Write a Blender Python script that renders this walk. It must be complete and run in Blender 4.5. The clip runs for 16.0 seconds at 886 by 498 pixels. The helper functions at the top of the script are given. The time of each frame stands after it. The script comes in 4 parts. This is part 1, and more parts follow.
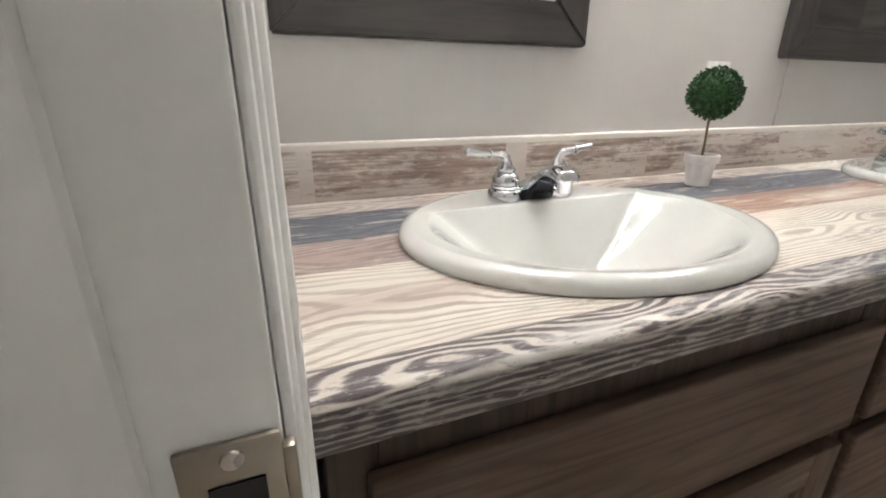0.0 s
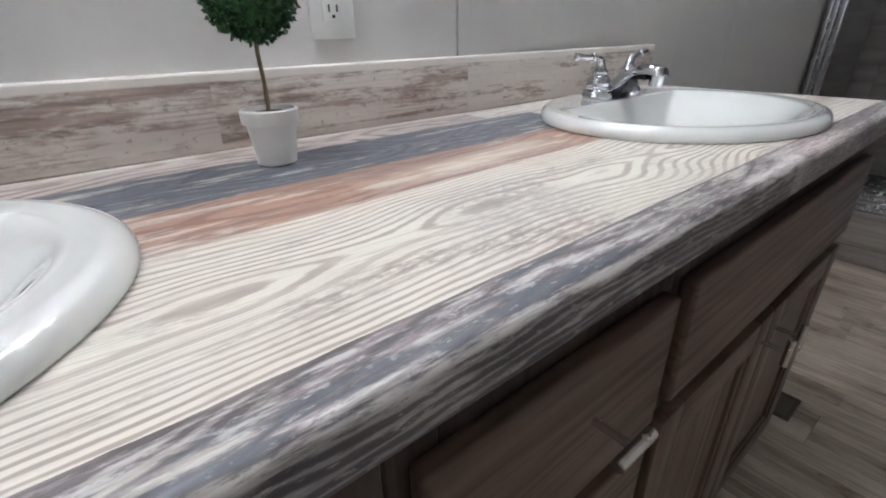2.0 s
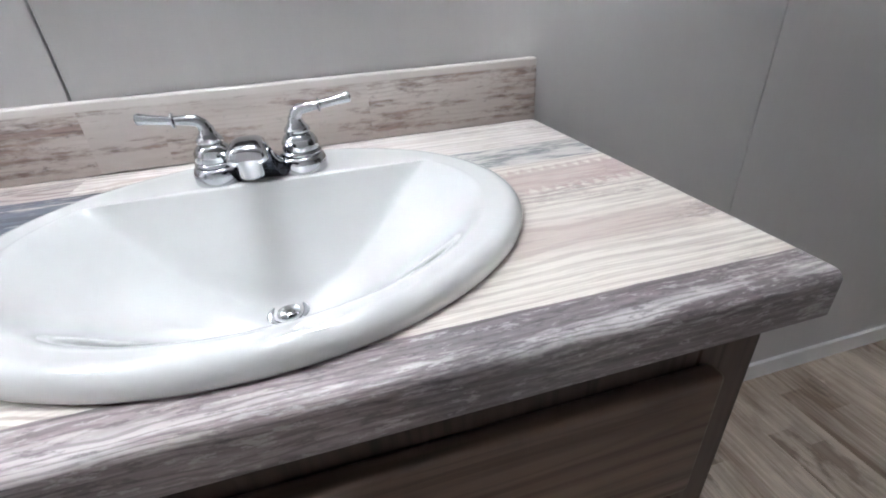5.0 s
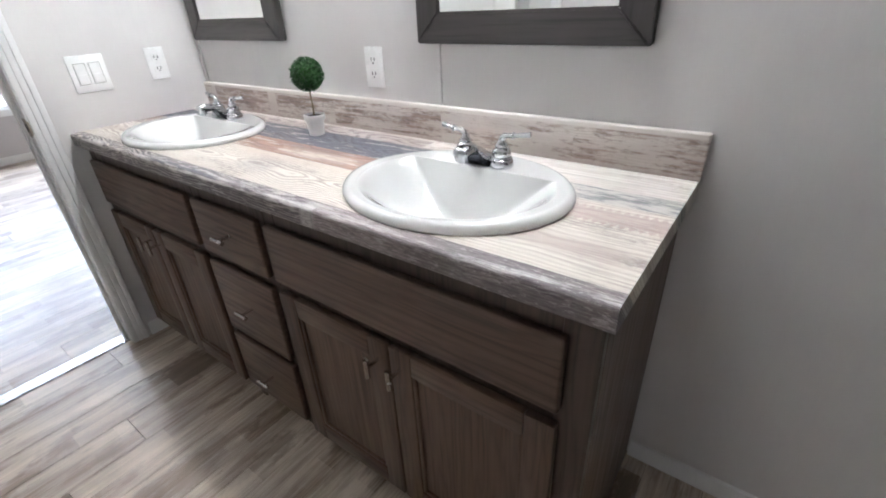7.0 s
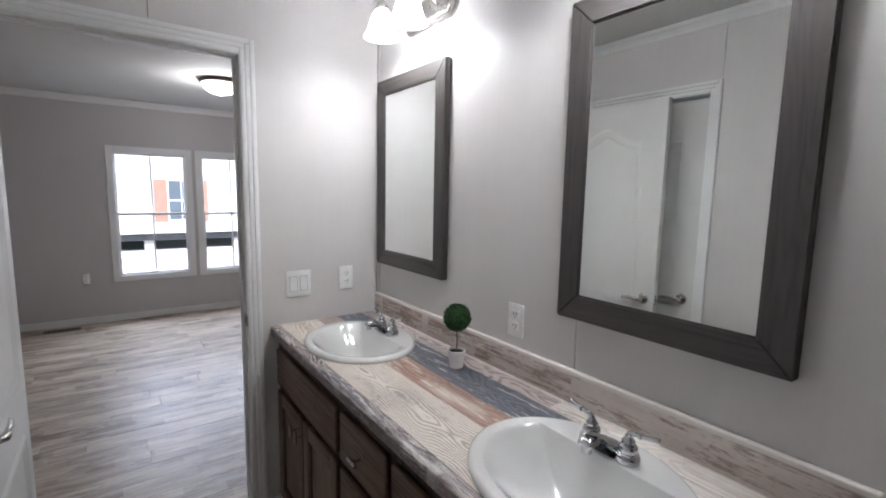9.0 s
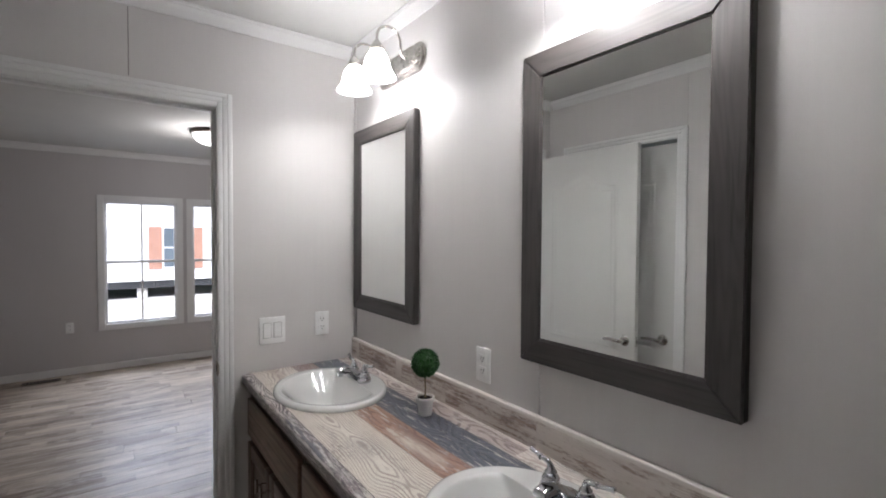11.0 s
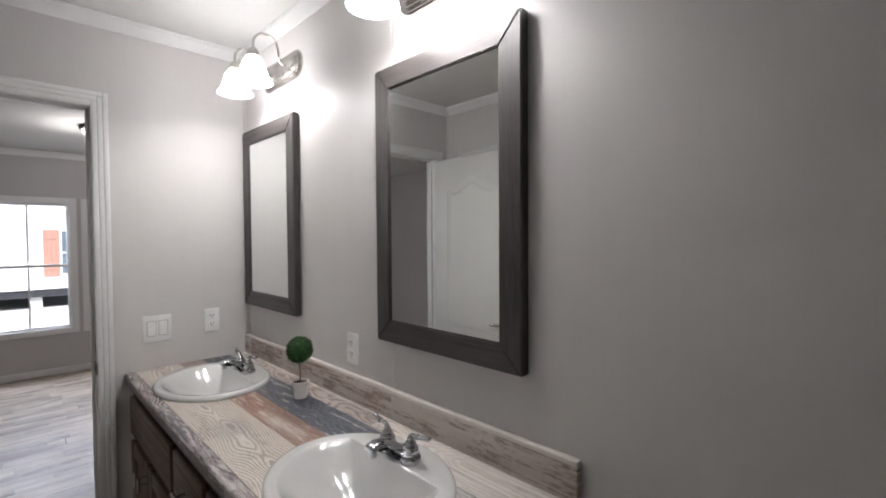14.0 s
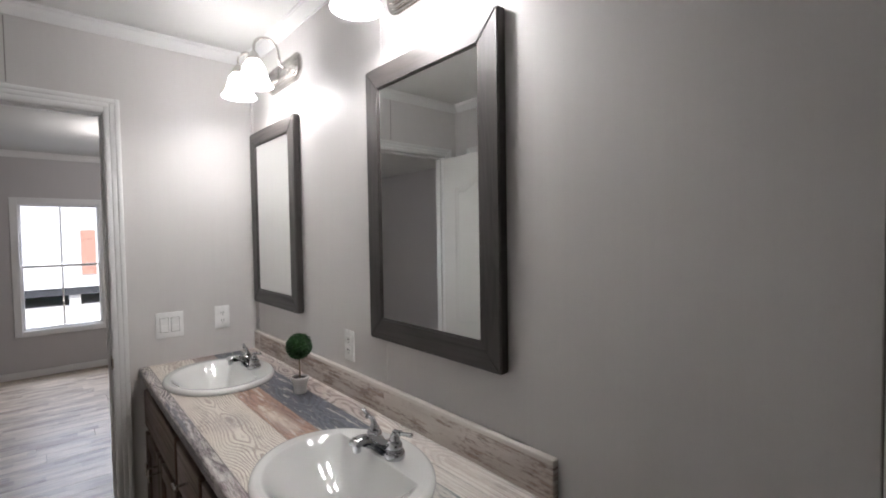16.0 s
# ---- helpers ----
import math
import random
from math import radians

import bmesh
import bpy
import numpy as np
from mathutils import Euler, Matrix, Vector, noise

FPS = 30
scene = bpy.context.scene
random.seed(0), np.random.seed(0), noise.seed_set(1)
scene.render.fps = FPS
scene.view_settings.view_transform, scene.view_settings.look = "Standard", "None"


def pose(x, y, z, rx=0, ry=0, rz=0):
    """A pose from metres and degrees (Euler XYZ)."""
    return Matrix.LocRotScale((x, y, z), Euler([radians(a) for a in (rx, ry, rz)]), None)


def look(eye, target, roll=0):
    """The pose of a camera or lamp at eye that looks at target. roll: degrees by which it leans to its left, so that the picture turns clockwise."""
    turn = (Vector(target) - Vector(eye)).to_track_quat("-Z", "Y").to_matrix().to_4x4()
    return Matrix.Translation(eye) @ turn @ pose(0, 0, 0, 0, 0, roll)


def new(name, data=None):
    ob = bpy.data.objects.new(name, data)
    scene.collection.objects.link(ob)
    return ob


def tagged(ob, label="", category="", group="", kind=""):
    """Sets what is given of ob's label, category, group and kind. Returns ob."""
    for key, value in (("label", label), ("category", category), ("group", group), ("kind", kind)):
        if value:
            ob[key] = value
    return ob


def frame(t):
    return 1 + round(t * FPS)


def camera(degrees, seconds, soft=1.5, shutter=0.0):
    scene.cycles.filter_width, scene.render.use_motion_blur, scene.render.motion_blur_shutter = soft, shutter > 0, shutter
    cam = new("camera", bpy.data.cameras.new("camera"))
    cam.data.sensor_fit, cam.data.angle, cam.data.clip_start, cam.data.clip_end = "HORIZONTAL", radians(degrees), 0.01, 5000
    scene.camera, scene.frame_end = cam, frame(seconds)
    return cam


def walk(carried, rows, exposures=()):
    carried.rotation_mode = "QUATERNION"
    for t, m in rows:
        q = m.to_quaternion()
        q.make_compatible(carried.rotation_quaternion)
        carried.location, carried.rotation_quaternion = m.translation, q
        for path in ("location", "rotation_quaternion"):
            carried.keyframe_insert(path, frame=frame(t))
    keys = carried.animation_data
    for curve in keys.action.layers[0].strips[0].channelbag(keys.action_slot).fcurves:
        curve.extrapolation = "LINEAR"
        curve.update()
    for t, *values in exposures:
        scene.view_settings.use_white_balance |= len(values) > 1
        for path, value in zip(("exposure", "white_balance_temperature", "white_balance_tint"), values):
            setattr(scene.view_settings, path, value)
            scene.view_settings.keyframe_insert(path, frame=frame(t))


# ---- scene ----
cam = camera(89.2, 16.0, soft=1.9)
PATH = [
    (0, (0.004, -0.78, 1.066), (0.721, 0.959, 0.387), 0.47),
    (0.2, (0.042, -0.741, 1.051), (0.82, 0.964, 0.353), 0.64),
    (0.5, (0.129, -0.695, 1.048), (0.989, 0.951, 0.307), 0.31),
    (1, (0.288, -0.683, 1.049), (1.262, 0.865, 0.239), 0.03),
    (1.5, (0.469, -0.707, 1.047), (1.54, 0.767, 0.222), -0.93),
    (2, (0.655, -0.67, 1.016), (1.781, 0.738, 0.15), -1.29),
    (2.5, (0.822, -0.653, 1.014), (2.004, 0.677, 0.102), -0.21),
    (3, (0.998, -0.693, 1.034), (2.208, 0.59, 0.091), -0.75),
    (3.5, (1.164, -0.701, 1.034), (2.339, 0.595, 0.064), -1.21),
    (4, (1.318, -0.651, 1.035), (2.454, 0.685, 0.073), -0.79),
    (4.2, (1.367, -0.669, 1.044), (2.418, 0.735, 0.081), -1.4),
    (6.3, (1.867, -0.899, 1.139), (1.076, 0.668, 0.181), -3.1),
    (6.5, (1.922, -0.955, 1.161), (1.01, 0.546, 0.203), -2.9),
    (7, (2.002, -1.034, 1.229), (0.938, 0.359, 0.266), -2.8),
    (7.5, (2.008, -1.07, 1.345), (0.825, 0.227, 0.388), -2.4),
    (8, (2.006, -1.07, 1.402), (0.678, 0.154, 0.542), -1.5),
    (8.2, (2.008, -1.077, 1.425), (0.623, 0.134, 0.639), -1.2),
    (8.5, (2.02, -1.067, 1.448), (0.524, 0.115, 0.845), -0.2),
    (8.7, (2.02, -1.071, 1.457), (0.477, 0.113, 0.993), 0.6),
    (9, (2.036, -1.067, 1.486), (0.429, 0.098, 1.24), 1.1),
    (9.2, (2.046, -1.057, 1.499), (0.418, 0.088, 1.305), 1),
    (11.3, (2.143, -0.95, 1.487), (0.539, 0.245, 1.449), -0),
    (11.5, (2.176, -0.92, 1.48), (0.586, 0.294, 1.444), -0.1),
    (12, (2.258, -0.886, 1.463), (0.717, 0.388, 1.426), -0.2),
    (12.5, (2.259, -0.89, 1.467), (0.761, 0.434, 1.424), -0.2),
    (13, (2.248, -0.858, 1.449), (0.789, 0.508, 1.4), -0.3),
    (13.5, (2.319, -0.875, 1.442), (0.891, 0.525, 1.393), -0.4),
    (14, (2.393, -0.9, 1.471), (0.96, 0.493, 1.418), -0.4),
    (14.5, (2.373, -0.953, 1.474), (0.905, 0.403, 1.414), -0.4),
    (15, (2.343, -0.978, 1.46), (0.832, 0.331, 1.401), -0.5),
    (15.5, (2.4, -0.899, 1.457), (0.865, 0.382, 1.395), -0.7),
    (16, (2.473, -0.826, 1.476), (0.967, 0.488, 1.408), -0.9),
]
walk(cam, [(t, look(eye, target, roll)) for t, eye, target, roll in PATH],
     exposures=[(0.0, 1.62, 6450, 10), (0.5, 1.55, 6350, 10), (1.0, 1.25, 6050, 11), (2.0, 1.32, 5750, 10), (3.0, 1.48, 5650, 10), (4.0, 1.58, 5550, 12), (6.5, 1.8, 5850, 12), (7.5, 1.7, 5850, 11),
                (8.2, 1.38, 5900, 13), (9.0, .75, 5950, 14), (11.5, .50, 6200, 15), (14.0, .55, 6250, 15), (16.0, .62, 6250, 15)])

# ---------------------------------------------------------------- light
world = bpy.data.worlds.new("world")
scene.world = world
world.use_nodes = True
wt = world.node_tree
wt.nodes.clear()
sky = wt.nodes.new("ShaderNodeTexSky")
sky.sky_type = "NISHITA"
sky.sun_disc = False
sky.sun_elevation, sky.sun_rotation = radians(50), radians(60)
bg = wt.nodes.new("ShaderNodeBackground")
bg.inputs["Strength"].default_value = 0.15
wo = wt.nodes.new("ShaderNodeOutputWorld")
wt.links.new(sky.outputs[0], bg.inputs["Color"])
wt.links.new(bg.outputs[0], wo.inputs["Surface"])

sun_data = bpy.data.lights.new("sun", "SUN")
sun_data.energy, sun_data.angle, sun_data.color = 5.0, radians(2), (1, .96, .9)
sun = new("sun", sun_data)
# the sun stands behind this building, so it lights the house across the yard
sun.matrix_world = look((6, 3, 9), (-2, 0, 0))


def point_lamp(name, x, y, z, watts, radius, color):
    d = bpy.data.lights.new(name, "POINT")
    d.energy, d.shadow_soft_size, d.color = watts, radius, color
    ob = new(name, d)
    ob.location = (x, y, z)
    return ob


LAMP = (1.0, .965, .91)
FIXTURES = (.455, 1.475)
for fx, watts in zip(FIXTURES, (2.0, 2.8)):
    for dx in (-.1, .1):
        point_lamp("bulb_light", fx + dx, -.17, 2.128, watts, .022, LAMP)
point_lamp("dome_light", -2.38, -.28, 2.24, 11.0, .08, (1, .95, .88))


# sky light that falls into the bedroom windows
sky_panel = bpy.data.lights.new("window_light", "AREA")
sky_panel.shape, sky_panel.size, sky_panel.size_y, sky_panel.energy, sky_panel.color = "RECTANGLE", 1.9, 1.0, 68.0, (.82, .90, 1.0)
new("window_light", sky_panel).matrix_world = look((-5.0, -.33, 2.35), (-3.2, -.33, 1.1))

# ---------------------------------------------------------------- materials
class Nodes:
    """A short way to write a node tree."""

    def __init__(self, name):
        self.mat = bpy.data.materials.new(name)
        self.mat.use_nodes = True
        self.t = self.mat.node_tree
        self.t.nodes.clear()
        self.out = self.t.nodes.new("ShaderNodeOutputMaterial")
        self.bsdf = self.t.nodes.new("ShaderNodeBsdfPrincipled")
        self.t.links.new(self.bsdf.outputs[0], self.out.inputs["Surface"])

    def put(self, socket, value):
        if isinstance(value, bpy.types.NodeSocket):
            self.t.links.new(value, socket)
        elif isinstance(value, (tuple, list)) and len(value) == 3 and socket.type == "RGBA":
            socket.default_value = (*value, 1)
        else:
            socket.default_value = value

    def set(self, **kw):
        for k, v in kw.items():
            self.put(self.bsdf.inputs[k.replace("_", " ")], v)
        return self

    def coords(self, kind="Object", scale=(1, 1, 1), add=None):
        c = self.t.nodes.new("ShaderNodeTexCoord").outputs[kind]
        if add is not None:
            v = self.t.nodes.new("ShaderNodeVectorMath")
            v.operation = "ADD"
            self.put(v.inputs[0], c)
            self.put(v.inputs[1], add)
            c = v.outputs[0]
        m = self.t.nodes.new("ShaderNodeVectorMath")
        m.operation = "MULTIPLY"
        self.put(m.inputs[0], c)
        m.inputs[1].default_value = scale
        return m.outputs[0]

    def noise(self, vec, scale=5.0, detail=4.0, rough=.55, distort=0.0):
        n = self.t.nodes.new("ShaderNodeTexNoise")
        self.put(n.inputs["Vector"], vec)
        n.inputs["Scale"].default_value = scale
        n.inputs["Detail"].default_value = detail
        n.inputs["Roughness"].default_value = rough
        n.inputs["Distortion"].default_value = distort
        return n.outputs["Fac"]

    def math(self, op, a, b=0.0, c=None, clamp=False):
        m = self.t.nodes.new("ShaderNodeMath")
        m.operation = op
        m.use_clamp = clamp
        self.put(m.inputs[0], a)
        self.put(m.inputs[1], b)
        if c is not None:
            self.put(m.inputs[2], c)
        return m.outputs[0]

    def range(self, v, a, b, lo=0.0, hi=1.0):
        m = self.t.nodes.new("ShaderNodeMapRange")
        self.put(m.inputs[0], v)
        for i, q in enumerate((a, b, lo, hi)):
            m.inputs[i + 1].default_value = q
        return m.outputs[0]

    def mix(self, f, a, b, blend="MIX"):
        m = self.t.nodes.new("ShaderNodeMix")
        m.data_type, m.blend_type = "RGBA", blend
        self.put(m.inputs[0], f)
        self.put(m.inputs[6], a)
        self.put(m.inputs[7], b)
        return m.outputs[2]

    def ramp(self, v, stops, constant=False):
        r = self.t.nodes.new("ShaderNodeValToRGB")
        self.put(r.inputs[0], v)
        cr = r.color_ramp
        cr.interpolation = "CONSTANT" if constant else "LINEAR"
        while len(cr.elements) < len(stops):
            cr.elements.new(.5)
        for e, (p, c) in zip(cr.elements, stops):
            e.position = p
            e.color = (*c, 1)
        return r.outputs[0]

    def xyz(self, vec):
        s = self.t.nodes.new("ShaderNodeSeparateXYZ")
        self.put(s.inputs[0], vec)
        return s.outputs

    def combine(self, x, y, z):
        s = self.t.nodes.new("ShaderNodeCombineXYZ")
        for i, q in enumerate((x, y, z)):
            self.put(s.inputs[i], q)
        return s.outputs[0]

    def bump(self, height, strength=.2, distance=.002):
        b = self.t.nodes.new("ShaderNodeBump")
        b.inputs["Strength"].default_value = strength
        b.inputs["Distance"].default_value = distance
        self.put(b.inputs["Height"], height)
        self.put(self.bsdf.inputs["Normal"], b.outputs[0])
        return self

    def random(self):
        return self.t.nodes.new("ShaderNodeObjectInfo").outputs["Random"]


def dim(c, k):
    return tuple(q * k for q in c)


def paint(name, color, rough=.5, vary=.05, scale=6.0, bump=.06, fine=220.0, stretch=(1, 1, 1), kind="Object"):
    n = Nodes(name)
    big = n.noise(n.coords(kind, stretch), scale, 3)
    small = n.noise(n.coords(kind, stretch), fine, 2)
    col = n.mix(n.range(big, .3, .7), dim(color, 1 - vary), dim(color, 1 + vary))
    col = n.mix(n.range(small, .3, .7), col, n.mix(1.0, col, (1 - vary, 1 - vary, 1 - vary), "MULTIPLY"))
    n.set(Base_Color=col, Roughness=n.range(big, .2, .8, rough - .06, rough + .06))
    n.bump(small, bump, .001)
    return n.mat


def metal(name, color, rough, vary=.05):
    n = Nodes(name)
    g = n.noise(n.coords(), 40, 3)
    n.set(Base_Color=color, Metallic=1.0, Roughness=n.range(g, .3, .7, max(.02, rough - vary), rough + vary))
    return n.mat


def wood(name, dark, light, along=0, rough=.45, fine=1.0, kind="Object"):
    """Stained open-grained wood, the grain running along one axis."""
    n = Nodes(name)
    s = [9.0, 9.0, 9.0]
    s[along] = .8
    t = [90.0 * fine, 90.0 * fine, 90.0 * fine]
    t[along] = 3.0
    rnd = n.random()
    off = n.combine(n.math("MULTIPLY", rnd, 7.3), n.math("MULTIPLY", rnd, 3.1), n.math("MULTIPLY", rnd, 5.7))
    a = n.noise(n.coords(kind, s, off), 1.0, 3, .5)
    rings = n.math("ABSOLUTE", n.math("SINE", n.math("MULTIPLY", a, 52.0)))
    pores = n.noise(n.coords(kind, t, off), 1.0, 3, .6)
    f = n.math("ADD", n.math("MULTIPLY", rings, .45), n.math("MULTIPLY", pores, .75))
    col = n.mix(n.range(f, .3, 1.0), dark, light)
    col = n.mix(n.range(pores, .36, .44, .45, 0.0), col, dim(dark, .55))
    n.set(Base_Color=col, Roughness=n.range(pores, .3, .7, rough + .1, rough - .05))
    n.bump(pores, .25, .0008)
    return n.mat


def wall_vinyl(name, color):
    n = Nodes(name)
    streak = n.noise(n.coords("Object", (60, 60, 1.6)), 1.0, 4, .65)
    fine = n.noise(n.coords("Object", (500, 500, 90)), 1.0, 2)
    big = n.noise(n.coords("Object", (1, 1, .7)), 2.2, 3)
    f = n.math("ADD", n.math("MULTIPLY", streak, .55), n.math("MULTIPLY", fine, .45))
    col = n.mix(n.range(f, .32, .68), dim(color, .98), dim(color, 1.016))
    col = n.mix(n.range(big, .3, .7), n.mix(1.0, col, (.97, .97, .975), "MULTIPLY"), col)
    n.set(Base_Color=col, Roughness=n.range(f, .3, .7, .5, .38))
    n.bump(f, .07, .0005)
    return n.mat


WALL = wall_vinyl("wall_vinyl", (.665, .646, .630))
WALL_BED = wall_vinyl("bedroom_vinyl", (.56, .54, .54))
CEIL = paint("ceiling_paint", (.69, .69, .67), .8, .02, 4, .25, 160)
TRIM = paint("trim_white", (.80, .80, .79), .38, .02, 5, .04, 120)
DOORW = paint("door_white", (.68, .68, .655), .42, .02, 5, .1, 160, (1, 1, .1))
PLASTIC = paint("plate_plastic", (.86, .86, .85), .28, .01, 5, .02)
SLOT = paint("slot_dark", (.02, .02, .02), .6, .1)
CAB_X = wood("cabinet_wood_x", (.066, .039, .026), (.124, .076, .051), 0, .42)
CAB_Z = wood("cabinet_wood_z", (.064, .038, .025), (.118, .072, .048), 2, .42)
# door wood with the shade of overhang and gaps put into its colour
CAB_FRAME_SHADED = wood("face_frame_wood_shaded", (.036, .024, .019), (.074, .049, .037), 2, .42)
CAB_IN = wood("cabinet_shadow_wood", (.012, .009, .007), (.035, .025, .02), 2, .5)
FRAME_X = wood("mirror_wood_x", (.042, .037, .035), (.060, .053, .050), 0, .42)
FRAME_Z = wood("mirror_wood_z", (.042, .037, .035), (.060, .053, .050), 2, .42)
CHROME = metal("chrome", (.54, .55, .565), .05, .02)
DARK_CHROME = metal("dark_casting", (.045, .048, .058), .25, .04)
NICKEL = metal("brushed_nickel", (.62, .60, .57), .24, .05)
ALU = metal("bright_aluminium", (.58, .59, .61), .24, .06)
STRIKE = metal("strike_plate_metal", (.40, .36, .30), .38, .1)
MIRROR = Nodes("mirror_glass").set(Base_Color=(.93, .95, .94), Metallic=1.0, Roughness=.012).mat
POT = paint("pot_ceramic", (.80, .78, .76), .5, .03, 30)
VENT = metal("vent_slat", (.20, .165, .14), .42)
SOIL = paint("soil", (.018, .012, .008), .95, .5, 120, .9, 400)
STEM = paint("stem_wood", (.20, .15, .08), .8, .25, 90, .5)
BRONZE = metal("bronze_register", (.16, .125, .105), .42)


def porcelain():
    n = Nodes("porcelain")
    a = n.noise(n.coords(), 3, 2)
    n.set(Base_Color=n.mix(a, (.655, .66, .645), (.69, .695, .68)), Roughness=.03, Coat_Weight=1.0, Coat_Roughness=.02)
    return n.mat


PORCELAIN = porcelain()


def glass(name, tint, rough=0.0):
    n = Nodes(name)
    n.set(Base_Color=tint, Roughness=rough, Transmission_Weight=1.0, IOR=1.45)
    return n.mat


PANE = glass("window_glass", (1, 1, 1))
SHOWER_GLASS = glass("shower_glass", (.86, .88, .89))


def glow(name, color, strength):
    n = Nodes(name)
    a = n.noise(n.coords(), 30, 2)
    n.set(Base_Color=(.9, .9, .88), Roughness=.35, Emission_Color=color,
          Emission_Strength=n.range(a, .2, .8, strength * .92, strength * 1.05))
    return n.mat


SHADE = glow("frosted_shade_glow", (1, .975, .94), 9.5)
DOME = glow("dome_glow", (1, .97, .92), 3.0)


def leaf_mat():
    n = Nodes("boxwood_leaf")
    g = n.t.nodes.new("ShaderNodeNewGeometry").outputs["Random Per Island"]
    col = n.ramp(g, [(0, (.006, .035, .008)), (.5, (.014, .07, .016)), (1, (.04, .13, .03))])
    n.set(Base_Color=col, Roughness=.45)
    return n.mat


LEAF = leaf_mat()


def counter_laminate():
    """Printed laminate of reclaimed boards: every board has its own paint and the grain of sawn softwood."""
    n = Nodes("counter_laminate")
    x, y, z = n.xyz(n.coords())
    v = n.math("ADD", y, n.math("MINIMUM", z, 0.0))

    def mul(a, b):
        return n.math("MULTIPLY", a, b)

    def field(sx, sv, seed, detail=4.0, rough=.6):
        w = n.math("ADD", index, seed) if index is not None else seed
        return n.noise(n.combine(mul(x, sx), mul(v, sv), w), 1.0, detail, rough)

    def between(q, a, b, soft=.0015):
        return mul(n.range(q, a - soft, a + soft), n.range(q, b + soft, b - soft))

    index = None
    v2 = n.math("ADD", v, mul(n.math("SUBTRACT", field(14.0, 60.0, 1.0, 3), .5), .006))
    cream, cream2 = (.68, .635, .565), (.30, .235, .205)
    slate, slate2 = (.105, .118, .150), (.045, .050, .066)
    rust, rust2 = (.36, .215, .155), (.19, .105, .078)
    mauve, mauve2 = (.225, .188, .190), (.055, .044, .048)
    white, white2 = (.72, .685, .64), (.40, .32, .275)
    brown, brown2 = (.50, .435, .40), (.15, .112, .105)
    green, green2 = (.205, .225, .225), (.080, .090, .095)

    def boards(rows):
        return [n.ramp(n.range(v2, -.64, .02), [((r[0] + .64) / .66, r[k]) for r in rows], True) for k in (1, 2)]
    left = boards([(-.64, mauve, mauve2), (-.503, cream, cream2), (-.325, rust, rust2), (-.225, slate, slate2), (-.098, brown, brown2), (-.034, white, white2)])
    right = boards([(-.64, mauve, mauve2), (-.503, cream, cream2), (-.322, cream, cream2), (-.222, green, green2), (-.150, white, white2), (-.03, white, brown2)])
    seam = n.math("GREATER_THAN", n.math("SUBTRACT", x, mul(between(v2, -.325, -.098), .10)), 1.225)
    front = n.math("LESS_THAN", v2, -.503)
    end = mul(front, n.math("GREATER_THAN", x, 1.300))
    on_cream = mul(n.math("GREATER_THAN", v2, -.503), n.math("LESS_THAN", v2, -.325))
    ca, cb = n.mix(seam, left[0], right[0]), n.mix(seam, left[1], right[1])
    near = mul(n.math("LESS_THAN", x, .30), between(v2, -.325, -.225))
    ca, cb = n.mix(near, ca, (.37, .285, .26)), n.mix(near, cb, (.17, .115, .105))
    rows = n.ramp(n.range(v2, -.64, .02), [(0, (0, 0, 0)), (.2075, (.2, .2, .2)), (.478, (.4, .4, .4)), (.63, (.6, .6, .6)), (.8212, (.8, .8, .8))], True)
    index = n.math("ADD", mul(rows, 40.0), mul(mul(seam, n.math("GREATER_THAN", v2, -.325)), 3.7))
    index = n.math("ADD", index, mul(end, 5.3))
    # flat-sawn rings: long arches about the middle of each board
    mid = n.ramp(n.range(v2, -.64, .02), [((p + .64) / .66, (c, c, c)) for p, c in ((-.64, .535), (-.503, .412), (-.325, .275), (-.225, .165), (-.098, .06))], True)
    across = n.math("ABSOLUTE", n.math("DIVIDE", n.math("ADD", v, mid), .085))
    sway = field(3.3, 6.0, 2.0, 1.5, .4)
    wob = field(34.0, 240.0, 0.0, 3, .6)
    rings = n.math("ADD", mul(n.math("POWER", across, 1.35), 40.0), mul(sway, mul(n.range(x, 1.35, 1.60, 1.0, .22), 98.0)))
    lines = n.math("SINE", n.math("ADD", rings, mul(wob, 2.6)))
    patch = field(4.2, 17.0, 9.0)
    streak = field(8.0, 190.0, 4.0, 4, .65)
    keep = n.range(patch, .30, .56, .35, 1.0)
    fade = n.mix(n.range(x, 1.35, 1.60), n.combine(1.0, 1.0, 1.0), n.combine(.55, .55, .55))
    grain = mul(mul(n.range(lines, -.05, .75), keep), fade)
    col = n.mix(mul(grain, .80), ca, cb)
    # fine pores between the rings
    fine = n.math("SINE", n.math("ADD", mul(v, 1900.0), mul(field(5.0, 40.0, 6.0, 3), 40.0)))
    col = n.mix(mul(n.range(fine, .1, .9, 0, .30), n.range(patch, .60, .40)), col, cb)
    col = n.mix(n.range(streak, .52, .70, 0, .38), col, cb)
    # brown sapwood inside some of the arches
    heart = mul(n.range(across, .42, .12), n.range(sway, .50, .60))
    col = n.mix(mul(mul(heart, on_cream), .55), col, (.36, .275, .245))
    # paint rubbed through to pale wood, least on the cream boards
    worn = field(7.0, 46.0, 3.0, 6, .7)
    thin = n.mix(on_cream, n.combine(.85, .85, .85), n.combine(.22, .22, .22))
    col = n.mix(mul(n.range(worn, .55, .62), thin), col, (.56, .525, .48))
    hair = field(20.0, 230.0, 31.0, 4, .7)
    col = n.mix(mul(n.range(hair, .58, .66, 0, .7), thin), col, (.54, .52, .50))
    # grey dirt where the boards were walked on
    dirt = field(5.0, 14.0, 63.0, 5, .65)
